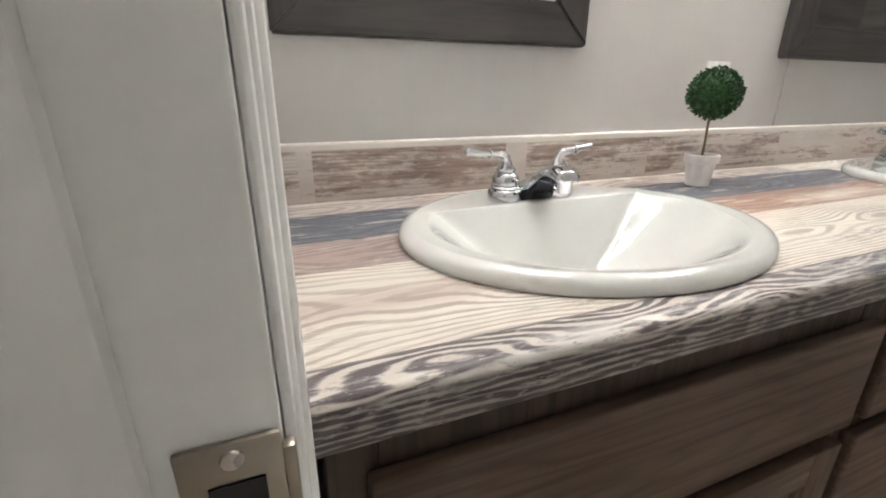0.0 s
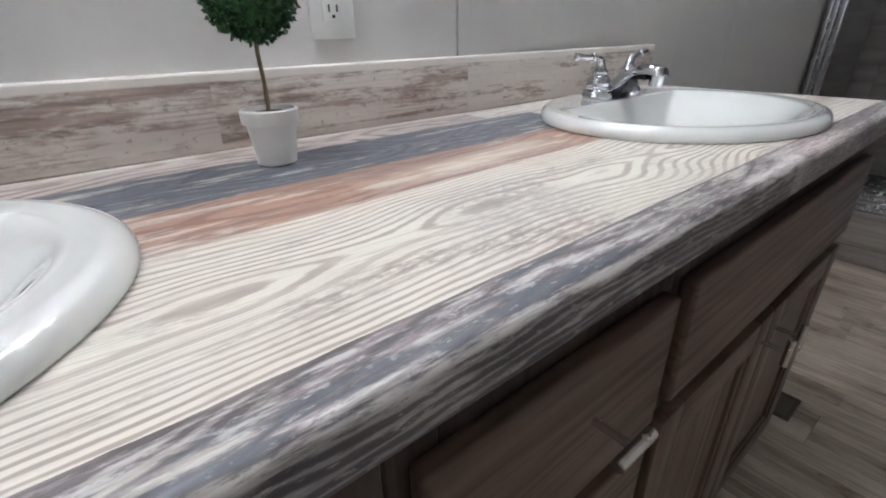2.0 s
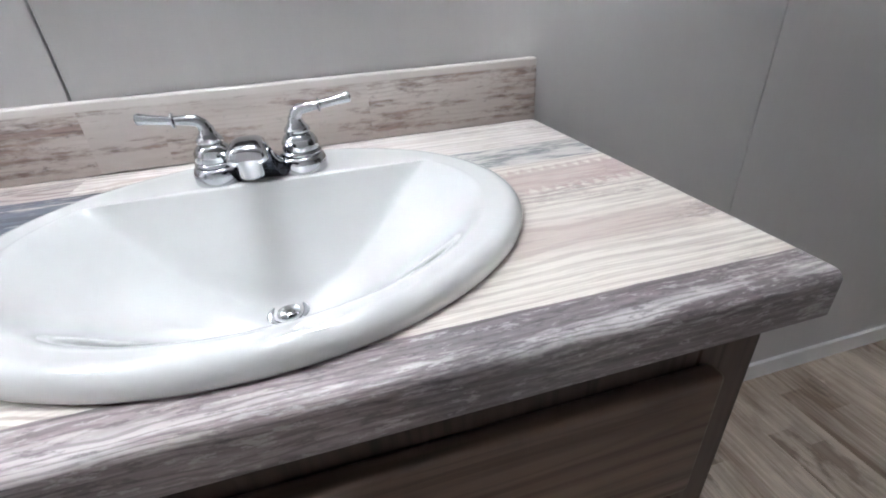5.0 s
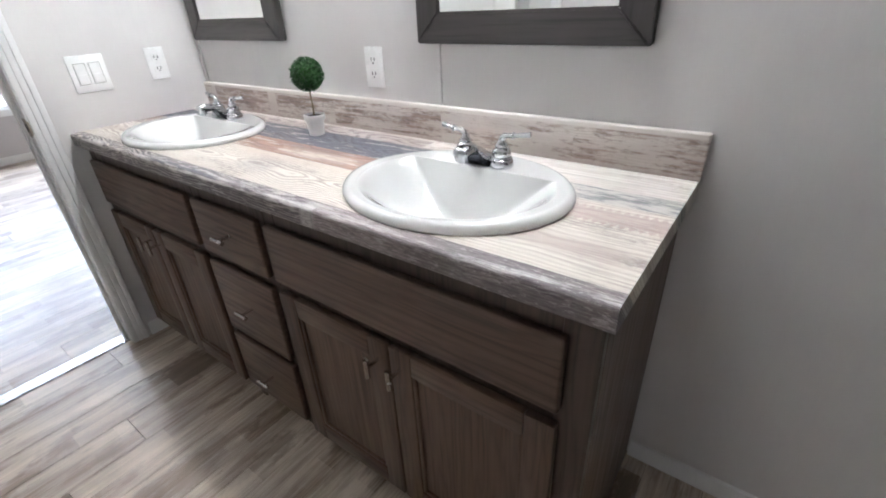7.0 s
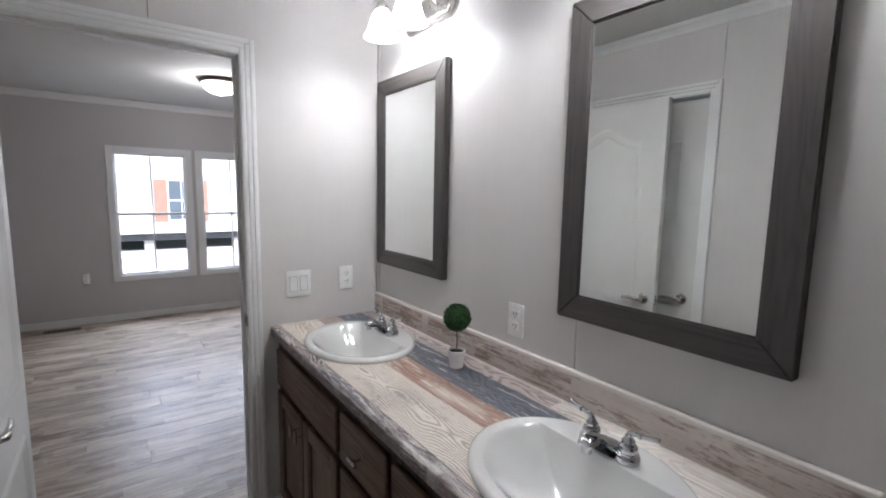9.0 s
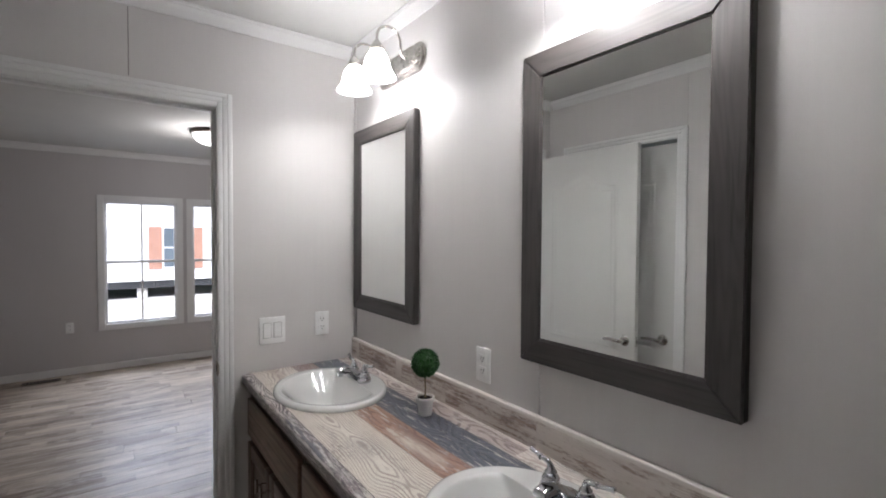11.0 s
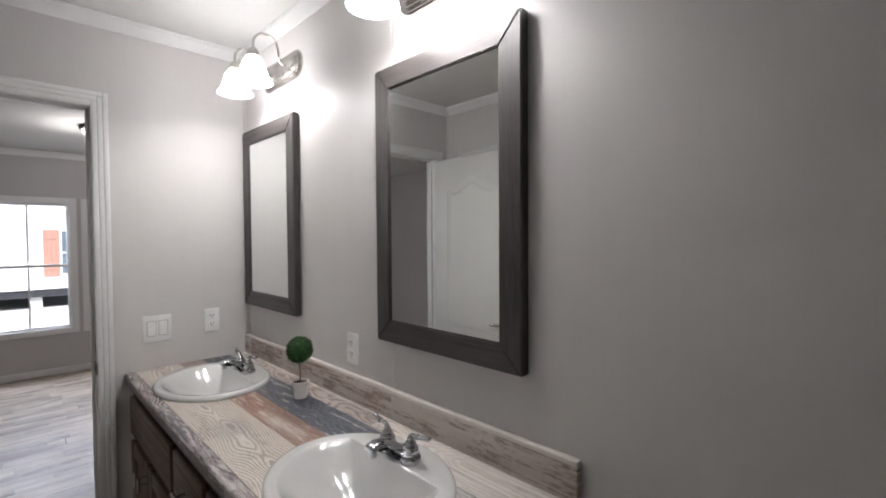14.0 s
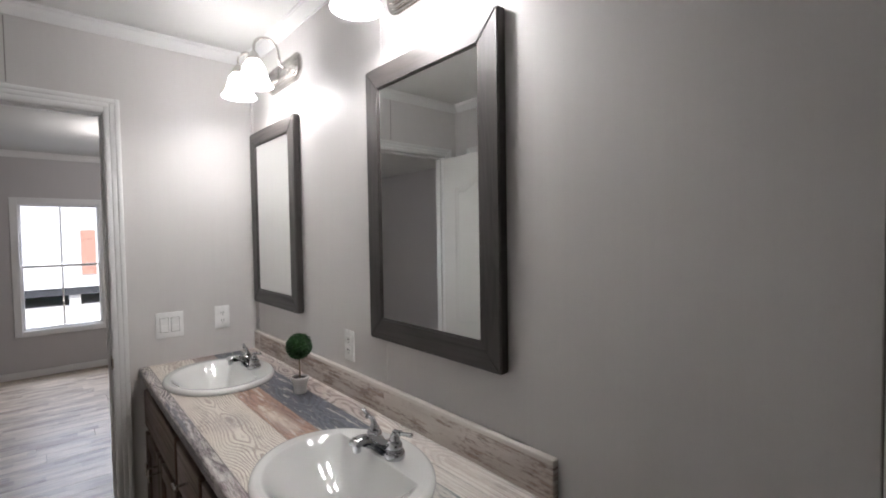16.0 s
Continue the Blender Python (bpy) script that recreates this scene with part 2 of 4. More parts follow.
    pits = field(60.0, 190.0, 8.0, 6, .75)
    col = n.mix(mul(n.range(dirt, .54, .64), n.range(pits, .44, .56, 0, .75)), col, n.mix(.5, cb, (.17, .15, .145)))
    # front board: cream rings on near-black at first, then slate with white scrapes, then mauve
    bands = n.math("SINE", n.math("ADD", n.math("ADD", mul(field(4.0, 15.0, 5.0, 2.0, .45), 84.0), mul(v, 520.0)), mul(wob, 2.0)))
    first = mul(front, n.range(x, .74, .50))
    col = n.mix(mul(first, n.range(bands, .0, .55, 0, .85)), col, (.60, .545, .49))
    col = n.mix(mul(first, n.range(bands, .0, -.55, 0, .80)), col, (.070, .055, .062))
    scrape = field(7.0, 52.0, 15.0, 5, .62)
    slated = mul(front, between(x, .56, 1.02, .10))
    col = n.mix(mul(slated, n.range(scrape, .50, .44, 0, .82)), col, (.080, .088, .112))
    col = n.mix(mul(slated, n.range(scrape, .54, .60, 0, .80)), col, (.58, .56, .55))
    # dark zebra on the upright face, rubbed white along the rolled corner
    face = n.math("SINE", n.math("ADD", n.math("ADD", mul(v, 900.0), mul(field(4.0, 20.0, 12.0, 3), 26.0)), mul(wob, 2.0)))
    below = mul(n.range(v2, -.545, -.552), n.range(x, 1.45, 1.25, .45, 1.0))
    col = n.mix(mul(below, n.range(face, .3, -.3, .30, .88)), col, (.050, .044, .050))
    col = n.mix(mul(mul(below, n.range(x, .75, .95, 1.0, .45)), n.range(face, .45, .9, 0, .55)), col, (.44, .40, .385))
    rub = mul(n.range(v2, -.514, -.532), n.range(v2, -.556, -.544))
    col = n.mix(mul(rub, n.range(scrape, .48, .57, 0, .85)), col, (.64, .61, .59))
    # past the joint the front board is rosy, then grey, then tan
    col = n.mix(mul(end, n.range(x, 1.60, 1.52, 0, .38)), col, (.44, .365, .355))
    col = n.mix(mul(mul(end, between(x, 1.585, 1.715, .02)), n.range(pits, .40, .60, .85, .25)), col, (.17, .155, .160))
    col = n.mix(mul(end, n.range(n.math("SINE", n.math("ADD", mul(v, 1050.0), mul(field(6.0, 30.0, 19.0, 3), 30.0))), .2, .8, 0, .5)), col, (.10, .082, .085))
    col = n.mix(mul(mul(front, between(x, 1.262, 1.300, .006)), n.range(pits, .35, .6, .2, .75)), col, (.56, .54, .52))
    chip = field(40.0, 130.0, 17.0, 7, .75)
    col = n.mix(mul(front, n.range(chip, .55, .62, 0, .6)), col, (.52, .49, .475))
    col = n.mix(mul(front, n.range(chip, .45, .38, 0, .6)), col, (.065, .055, .060))
    # a pale scuff over the rust board and its browner end
    col = n.mix(mul(mul(between(x, .90, 1.14, .05), between(v, -.305, -.262, .014)), n.range(patch, .36, .54, .3, .95)), col, (.63, .58, .52))
    col = n.mix(mul(mul(between(x, .84, 1.08, .06), between(v, -.262, -.235, .008)), .6), col, (.19, .115, .095))
    # grey patch on the cream board
    col = n.mix(mul(mul(between(x, .87, 1.0, .03), between(v, -.465, -.36, .02)), n.range(pits, .42, .56, .1, .62)), col, (.31, .285, .275))
    # toothed rose paint and a flaked slate board past the second sink
    tooth = n.math("ADD", v2, mul(n.math("PINGPONG", x, .008), 2.2))
    col = n.mix(mul(mul(between(tooth, -.300, -.238, .003), n.range(x, 1.66, 1.76)), n.range(streak, .35, .62, .92, .35)), col, (.37, .265, .245))
    flake = field(11.0, 62.0, 77.0, 6, .7)
    col = n.mix(mul(mul(seam, between(v2, -.222, -.150)), n.range(flake, .45, .54, 0, .85)), col, (.58, .555, .52))
    cuts = mul(n.range(n.math("SINE", mul(v, 800.0)), -.2, .6), n.range(field(8.0, 14.0, 88.0, 3), .50, .60))
    col = n.mix(mul(mul(seam, mul(n.math("SUBTRACT", 1.0, front), cuts)), .42), col, (.33, .275, .25))
    # knots
    vor = n.t.nodes.new("ShaderNodeTexVoronoi")
    n.put(vor.inputs["Vector"], n.combine(mul(x, 4.2), mul(v, 8.0), mul(index, .7)))
    vor.inputs["Scale"].default_value = 1.0
    col = n.mix(n.range(vor.outputs["Distance"], .022, .055, .9, 0), col, (.045, .034, .034))
    # a dark saw line between the boards
    for p in (-.503, -.325, -.225, -.098):
        col = n.mix(n.range(n.math("ABSOLUTE", n.math("SUBTRACT", v2, p)), .0005, .0016, .55, 0), col, (.10, .085, .08))
    n.set(Base_Color=col, Roughness=n.range(streak, .3, .7, .36, .50))
    n.bump(n.math("ADD", mul(lines, .3), streak), .12, .0005)
    return n.mat


def splash_laminate():
    """Whitewashed boards butted end to end, worn through to brown wood."""
    n = Nodes("splash_laminate")
    x, y, z = n.xyz(n.coords())

    def mul(a, b):
        return n.math("MULTIPLY", a, b)

    def field(sx, sz, seed, detail=4.0, rough=.6):
        return n.noise(n.combine(mul(x, sx), mul(z, sz), n.math("ADD", board, seed)), 1.0, detail, rough)
    # how much bare wood each board shows
    wear = n.ramp(n.range(x, 0.0, 2.0), [(p / 2, (k, k, k)) for p, k in ((0, .62), (.055, .02), (.082, 1.0), (.440, .02), (.488, .80), (.800, .70), (1.235, .05), (1.335, .30), (1.62, .48))], True)
    board = mul(wear, 17.0)
    wash = n.mix(n.range(field(3.0, 20.0, 1.0), .35, .65), (.56, .505, .465), (.68, .63, .585))
    bare = n.mix(n.range(field(9.0, 130.0, 2.0, 4, .65), .36, .62), (.155, .105, .085), (.40, .295, .245))
    area = field(5.0, 25.0, 7.0, 5, .65)
    streak = field(7.0, 110.0, 4.0, 5, .65)
    fleck = field(42.0, 120.0, 3.0, 6, .72)
    saw = n.math("SINE", n.math("ADD", mul(z, 1000.0), mul(field(5.0, 15.0, 8.0, 3), 14.0)))
    worn = n.math("ADD", mul(area, .55), n.math("ADD", mul(streak, .30), mul(fleck, .30)))
    worn = n.math("ADD", worn, mul(wear, .105))
    col = n.mix(n.range(worn, .615, .70, 0, .88), wash, bare)
    col = n.mix(mul(mul(n.range(saw, .1, .8), n.range(field(3.5, 12.0, 11.0, 4), .44, .58)), mul(wear, .62)), col, (.30, .215, .18))
    col = n.mix(mul(n.range(field(70.0, 90.0, 21.0, 5, .7), .60, .68), mul(wear, .75)), col, (.11, .08, .07))
    # the folded top edge and the joint with the counter carry plain whitewash
    col = n.mix(n.range(z, .0855, .0880), col, (.66, .615, .57))
    col = n.mix(n.range(z, .012, .008, 0, .7), col, (.60, .54, .50))
    n.set(Base_Color=col, Roughness=n.range(streak, .3, .7, .40, .54))
    n.bump(streak, .12, .0005)
    return n.mat


COUNTER = counter_laminate()
SPLASH = splash_laminate()


def vinyl_plank(name, dark, light):
    """Printed plank: narrow strips of mixed tones, weathered along the grain."""
    n = Nodes(name)
    rnd = n.random()
    off = n.combine(n.math("MULTIPLY", rnd, 31.0), n.math("MULTIPLY", rnd, 17.0), n.math("MULTIPLY", rnd, 5.0))
    a = n.noise(n.coords("Object", (13, 1.9, 1), off), 1.0, 4, .6)
    b = n.noise(n.coords("Object", (110, 4, 1), off), 1.0, 4, .65)
    c = n.noise(n.coords("Object", (9, 3.4, 1), off), 1.0, 5, .68)
    px, py, pz = n.xyz(n.coords())
    strip = n.math("FLOOR", n.math("DIVIDE", n.math("ADD", px, .076), .0762))
    lane = n.t.nodes.new("ShaderNodeTexWhiteNoise")
    n.put(lane.inputs["Vector"], n.combine(strip, n.math("MULTIPLY", rnd, 97.0), 3.0))
    block = n.math("FLOOR", n.math("ADD", n.math("MULTIPLY", py, 3.1), n.math("MULTIPLY", lane.outputs["Value"], 5.0)))
    tone = n.t.nodes.new("ShaderNodeTexWhiteNoise")
    n.put(tone.inputs["Vector"], n.combine(strip, block, n.math("MULTIPLY", rnd, 41.0)))
    f = n.math("ADD", n.math("MULTIPLY", a, .62), n.math("MULTIPLY", b, .38))
    f = n.math("ADD", f, n.math("MULTIPLY", n.math("SUBTRACT", tone.outputs["Value"], .5), .10))
    col = n.mix(n.range(f, .36, .62), dark, light)
    col = n.mix(n.math("MULTIPLY", n.range(c, .52, .60), n.range(tone.outputs["Value"], .6, .2, .25, .8)), col, dim(dark, .78))
    n.set(Base_Color=col, Roughness=n.range(b, .3, .7, .36, .48))
    n.bump(b, .12, .0006)
    return n.mat


PLANK = vinyl_plank("floor_vinyl", (.205, .148, .105), (.62, .53, .435))
SUBFLOOR = paint("floor_joint", (.05, .042, .036), .8, .1)


def tile(name, a, b):
    n = Nodes(name)
    rnd = n.random()
    off = n.combine(n.math("MULTIPLY", rnd, 31.0), n.math("MULTIPLY", rnd, 17.0), n.math("MULTIPLY", rnd, 5.0))
    g = n.noise(n.coords("Object", (2, 2, 30), off), 1.0, 5, .6)
    col = n.mix(n.range(g, .3, .7), a, b)
    n.set(Base_Color=col, Roughness=.35)
    n.bump(g, .1, .001)
    return n.mat


TILE = tile("shower_tile", (.18, .155, .14), (.38, .335, .30))
GROUT = paint("grout", (.10, .095, .09), .9, .1)


def pebble_mat():
    n = Nodes("pebble")
    g = n.t.nodes.new("ShaderNodeNewGeometry").outputs["Random Per Island"]
    n.set(Base_Color=n.ramp(g, [(0, (.03, .028, .026)), (.5, (.13, .11, .095)), (.8, (.32, .29, .26)), (1, (.2, .1, .07))]), Roughness=.4)
    return n.mat


PEBBLE = pebble_mat()
SIDING = paint("white_siding", (.82, .83, .84), .6, .02)
SHUTTER = wood("shutter_wood", (.36, .185, .135), (.50, .29, .22), 2, .6)
BLUEGLASS = paint("dark_window_pane", (.13, .165, .20), .25, .2, 2)
CONCRETE = paint("pale_concrete", (.62, .61, .59), .85, .08, 1.2, .3)
GRASS = paint("grass_green", (.10, .19, .04), .9, .3, 30, .5)
DARKSTEEL = paint("dark_frame_steel", (.03, .033, .038), .6, .2)
ROOF = paint("roof_shingle", (.10, .10, .105), .9, .2, 20)


# ---------------------------------------------------------------- building blocks
def box(bm, x0, x1, y0, y1, z0, z1, bevel=0.0, seg=2):
    """Adds a box, its edges rounded if wished."""
    b = bmesh.new()
    bmesh.ops.create_cube(b, size=1)
    bmesh.ops.scale(b, verts=b.verts, vec=(x1 - x0, y1 - y0, z1 - z0))
    bmesh.ops.translate(b, verts=b.verts, vec=((x0 + x1) / 2, (y0 + y1) / 2, (z0 + z1) / 2))
    if bevel:
        bmesh.ops.bevel(b, geom=b.edges[:], offset=bevel, segments=seg, profile=.5, affect="EDGES")
    merge(bm, b)
    return bm


def merge(bm, b, m=None):
    if m is not None:
        bmesh.ops.transform(b, matrix=m, verts=b.verts)
    me = bpy.data.meshes.new("tmp")
    b.to_mesh(me)
    b.free()
    bm.from_mesh(me)
    bpy.data.meshes.remove(me)


def boxes(*rows, bevel=0.0, seg=2):
    bm = bmesh.new()
    for r in rows:
        box(bm, *r, bevel=bevel, seg=seg)
    return bm


def lathe(profile, seg=32, bm=None, m=None):
    """Turns (radius, height) pairs about z."""
    b = bmesh.new()
    rings = []
    for r, z in profile:
        if r < 1e-6:
            rings.append([b.verts.new((0, 0, z))])
        else:
            rings.append([b.verts.new((r * math.cos(2 * math.pi * i / seg), r * math.sin(2 * math.pi * i / seg), z)) for i in range(seg)])
    for p, q in zip(rings, rings[1:]):
        for i in range(seg):
            j = (i + 1) % seg
            if len(p) == 1 and len(q) == 1:
                continue
            if len(p) == 1:
                b.faces.new((p[0], q[j], q[i]))
            elif len(q) == 1:
                b.faces.new((p[i], p[j], q[0]))
            else:
                b.faces.new((p[i], p[j], q[j], q[i]))
    bmesh.ops.recalc_face_normals(b, faces=b.faces)
    if bm is None:
        if m is not None:
            bmesh.ops.transform(b, matrix=m, verts=b.verts)
        return b
    merge(bm, b, m)
    return bm


def sweep(points, radii, seg=14, squash=None):
    """A tube along points; squash: (across, upright) factors a point."""
    b = bmesh.new()
    pts = [Vector(p) for p in points]
    rings = []
    side = None
    for i, p in enumerate(pts):
        d = (pts[min(i + 1, len(pts) - 1)] - pts[max(i - 1, 0)]).normalized()
        if side is None:
            side = d.cross(Vector((0, 0, 1)))
            if side.length < .1:
                side = d.cross(Vector((0, 1, 0)))
        side = (side - d * side.dot(d)).normalized()
        up = side.cross(d)
        r = radii[i] if isinstance(radii, (list, tuple)) else radii
        sx, sy = squash[i] if squash else (1, 1)
        rings.append([b.verts.new(p + side * (r * sx * math.cos(a)) + up * (r * sy * math.sin(a)))
                      for a in (2 * math.pi * k / seg for k in range(seg))])
    for p, q in zip(rings, rings[1:]):
        for i in range(seg):
            j = (i + 1) % seg
            b.faces.new((p[i], p[j], q[j], q[i]))
    b.faces.new(rings[0][::-1])
    b.faces.new(rings[-1])
    bmesh.ops.recalc_face_normals(b, faces=b.faces)
    return b


def mesh_of(name, bm, material, smooth=None):
    me = bpy.data.meshes.new(name)
    bm.to_mesh(me)
    bm.free()
    me.materials.append(material)
    if smooth is not None:
        me.shade_smooth()
        if smooth < 179:
            me.set_sharp_from_angle(angle=radians(smooth))
    return me


def part(name, bm, material, parent=None, label="", smooth=None):
    ob = new(name, mesh_of(name, bm, material, smooth))
    if parent is not None:
        ob.parent = parent
    if label:
        ob["label"] = label
    return ob


def thing(name, label, category, at=(0, 0, 0), group="", turn=0.0):
    ob = new(name)
    ob.empty_display_size = .05
    ob.matrix_basis = pose(*at, 0, 0, turn)
    return tagged(ob, label, category, group)


def structure(name, bm, material, label="", smooth=None):
    return tagged(part(name, bm, material, None, "", smooth), label, kind="structure")


# ---------------------------------------------------------------- plan
H = .88            # counter top
LEN = 1.90         # counter length
DEEP = .54         # counter depth
ZC = 2.42          # ceiling
YB = -1.52         # wall facing the vanity
XS = 3.34          # shower front
D0, D1, DZ = -1.408, -.636, 2.032   # doorway to the bedroom
BX = -4.06         # bedroom's far wall
BY0, BY1 = -3.4, 1.9
WZ0, WZ1 = .50, 1.87
WINDOWS = ((-1.085, -.390), (-.235, .425))

# vanity wall: vinyl panels with fine joints, on a solid backing
SUBFLOOR_LINE = paint("joint_shadow", (.26, .25, .235), .8, .05)
structure("wall_north", boxes((-.1, 4.4, .012, .12, 0, ZC + .1)), WALL, "grey-beige vinyl wall behind the vanity")
wall_n = bpy.data.objects["wall_north"]
for x0, x1 in ((0, 1.2335), (1.2365, 2.4108), (2.4132, XS)):
    part("panel", boxes((x0, x1, 0, .0125, 0, ZC), bevel=.0012, seg=1), WALL, wall_n)
structure("trim_corner", boxes((.0005, .022, -.007, -.0005, .985, 2.36), bevel=.002), WALL, "narrow corner strip in wall colour")
part("caulk", boxes((2.4110, 2.4130, .004, .0118, 0, ZC)), SUBFLOOR_LINE, wall_n)

# wall with the doorway
wl = structure("wall_west", boxes((-.1, 0, D1 + .018, .012, 0, ZC + .1), (-.1, 0, YB, D0 - .018, 0, ZC + .1), (-.1, 0, D0 - .018, D1 + .018, DZ + .018, ZC + .1)),
               WALL, "grey-beige vinyl wall with the doorway")
part("joint_strip", boxes((-.002, .0012, -.9395, -.9360, DZ + .07, 2.36)), SUBFLOOR_LINE, wl)
structure("wall_south", boxes((-.1, .17, YB - .1, YB, 0, ZC + .1), (.90, 4.4, YB - .1, YB, 0, ZC + .1), (.17, .90, YB - .1, YB, 2.045, ZC + .1),
                              (.93, .936, YB, YB + .004, 2.11, 2.36)), WALL, "grey-beige vinyl wall facing the vanity")
structure("wall_closet", boxes((.0, 1.1, YB - .8, YB - .7, 0, ZC)), WALL, "plain wall behind the closed door")
structure("ceiling", boxes((-.1, 4.4, YB - .1, .12, ZC, ZC + .1)), CEIL, "white textured ceiling")


def crown(x0, x1, y0, y1, inward):
    """A small cove moulding along one wall, drawn out from one profile."""
    bm = bmesh.new()
    ix, iy = inward
    profile = [(.0005, -.054), (.007, -.054), (.009, -.048), (.013, -.043), (.019, -.032), (.028, -.020), (.033, -.016), (.034, -.009), (.038, -.007), (.038, .001), (.0005, .001)]
    ends = []
    for e in (0, 1):
        row = []
        for d, z in profile:
            if ix:
                row.append(bm.verts.new((x0 + ix * d, (y0, y1)[e], ZC + z)))
            else:
                row.append(bm.verts.new(((x0, x1)[e], y0 + iy * d, ZC + z)))
        ends.append(row)
    k = len(profile)
    for i in range(k):
        j = (i + 1) % k
        bm.faces.new((ends[0][i], ends[0][j], ends[1][j], ends[1][i]))
    bm.faces.new(ends[0])
    bm.faces.new(ends[1][::-1])
    bmesh.ops.recalc_face_normals(bm, faces=bm.faces)
    return bm


structure("trim_crown_north", crown(0, XS, 0, 0, (0, -1)), TRIM, "white crown moulding", 25)
structure("trim_crown_west", crown(0, 0, YB, -.034, (1, 0)), TRIM, "white crown moulding", 25)
structure("trim_crown_south", crown(.034, XS, YB, YB, (0, 1)), TRIM, "white crown moulding", 25)
structure("baseboard_north", boxes((1.885, XS - .05, -.012, -.0005, 0, .062), bevel=.003), TRIM, "low white baseboard")
structure("baseboard_west", boxes((.0005, .012, D1 + .075, -.40, 0, .062), bevel=.003), TRIM, "low white baseboard")
structure("baseboard_south", boxes((.97, XS - .05, YB + .0005, YB + .012, 0, .062), bevel=.003), TRIM, "low white baseboard")


# door casing: three stepped bands, inner edge first
def casing(axis, face, sign, a0, a1, top, name):
    """Casing on a wall face: axis 'x' means the wall's normal is x."""
    bm = bmesh.new()
    for o0, o1, th in ((.0, .021, .006), (.019, .040, .009), (.038, .057, .013)):
        f0, f1 = sorted((face + sign * .0005, face + sign * th))

        def strip(u0, u1, z0, z1):
            if axis == "x":
                box(bm, f0, f1, u0, u1, z0, z1, .003)
            else:
                box(bm, u0, u1, f0, f1, z0, z1, .003)
        e = .004
        strip(a0 - o1 - e, a0 - o0 - e, 0, top + o1 + e)
        strip(a1 + o0 + e, a1 + o1 + e, 0, top + o1 + e)
        strip(a0 - o0 - e + .0001, a1 + o0 + e - .0001, top + o0 + e, top + o1 + e)
    return structure(name, bm, TRIM, "white moulded door casing", 30)


casing("x", 0, 1, D0, D1, DZ, "trim_door_bath")
casing("x", -.1, -1, D0, D1, DZ, "trim_door_bed")
casing("y", YB, 1, .19, .88, 2.03, "trim_door_closet")
jamb = structure("door_frame_1", boxes((-.1005, .0005, D1, D1 + .0175, 0, DZ + .0175), (-.1005, .0005, D0 - .0175, D0, 0, DZ + .0175),
                                       (-.1005, .0005, D0 + .0002, D1 - .0002, DZ, DZ + .0175),
                                       (-.075, -.042, D1 - .011, D1 - .0004, 0, DZ), (-.075, -.042, D0 + .0004, D0 + .011, 0, DZ),
                                       (-.075, -.042, D0 + .0112, D1 - .0112, DZ - .011, DZ - .0004), bevel=.002), TRIM, "white door jamb with stop", 30)
structure("door_frame_2", boxes((.1705, .19, YB - .1, YB + .0005, 0, 2.045), (.88, .8995, YB - .1, YB + .0005, 0, 2.045), (.1902, .8798, YB - .1, YB + .0005, 2.03, 2.0445), bevel=.002), TRIM, "white door jamb")
strike = part("strike_plate", boxes((-.035, .000, D1 - .0032, D1 - .0005, .890, .950), (-.0005, .0045, D1 - .0028, D1 + .003, .898, .942), bevel=.0012), STRIKE, jamb, "worn metal strike plate", 30)
part("latch_hole", boxes((-.026, -.007, D1 - .0042, D1 - .0033, .907, .933), bevel=.0003), SLOT, strike)
for sz in (.897, .943):
    part("screw", lathe([(0, 0), (.0042, 0), (.0036, .0012), (0, .0014)], 12, None, pose(-.017, D1 - .0032, sz, 90)), NICKEL, strike, "", 40)


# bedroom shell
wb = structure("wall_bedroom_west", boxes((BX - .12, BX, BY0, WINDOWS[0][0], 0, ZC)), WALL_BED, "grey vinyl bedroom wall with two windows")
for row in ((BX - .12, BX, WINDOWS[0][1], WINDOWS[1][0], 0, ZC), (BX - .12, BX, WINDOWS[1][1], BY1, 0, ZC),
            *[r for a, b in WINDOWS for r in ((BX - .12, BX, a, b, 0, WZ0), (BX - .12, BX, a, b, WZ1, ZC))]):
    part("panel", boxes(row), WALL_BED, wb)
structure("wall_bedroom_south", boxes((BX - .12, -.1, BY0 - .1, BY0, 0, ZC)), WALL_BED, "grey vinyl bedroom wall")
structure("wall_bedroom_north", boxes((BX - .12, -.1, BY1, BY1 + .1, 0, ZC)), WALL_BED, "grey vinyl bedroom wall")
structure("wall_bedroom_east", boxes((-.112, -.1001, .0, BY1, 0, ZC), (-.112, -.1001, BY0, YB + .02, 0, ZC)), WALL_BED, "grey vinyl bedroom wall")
structure("ceiling_bedroom", boxes((BX - .12, -.1005, BY0 - .1, BY1 + .1, ZC, ZC + .1)), CEIL, "white textured bedroom ceiling")
structure("roof", boxes((BX - .5, 4.8, BY0 - .5, BY1 + .5, ZC + .11, ZC + .2)), ROOF, "plain roof over the rooms")
structure("wall_east", boxes((4.36, 4.46, BY0 - .1, BY1 + .1, -.1, ZC + .1)), SIDING, "plain outer wall")
structure("trim_crown_bedroom", boxes((BX + .0005, BX + .02, BY0, BY1, ZC - .07, ZC - .001), (BX + .0205, BX + .035, BY0, BY1, ZC - .025, ZC - .001), bevel=.004), TRIM, "white crown moulding")
structure("baseboard_bedroom", boxes((BX + .0005, BX + .012, BY0, BY1, 0, .075), bevel=.003), TRIM, "white baseboard")


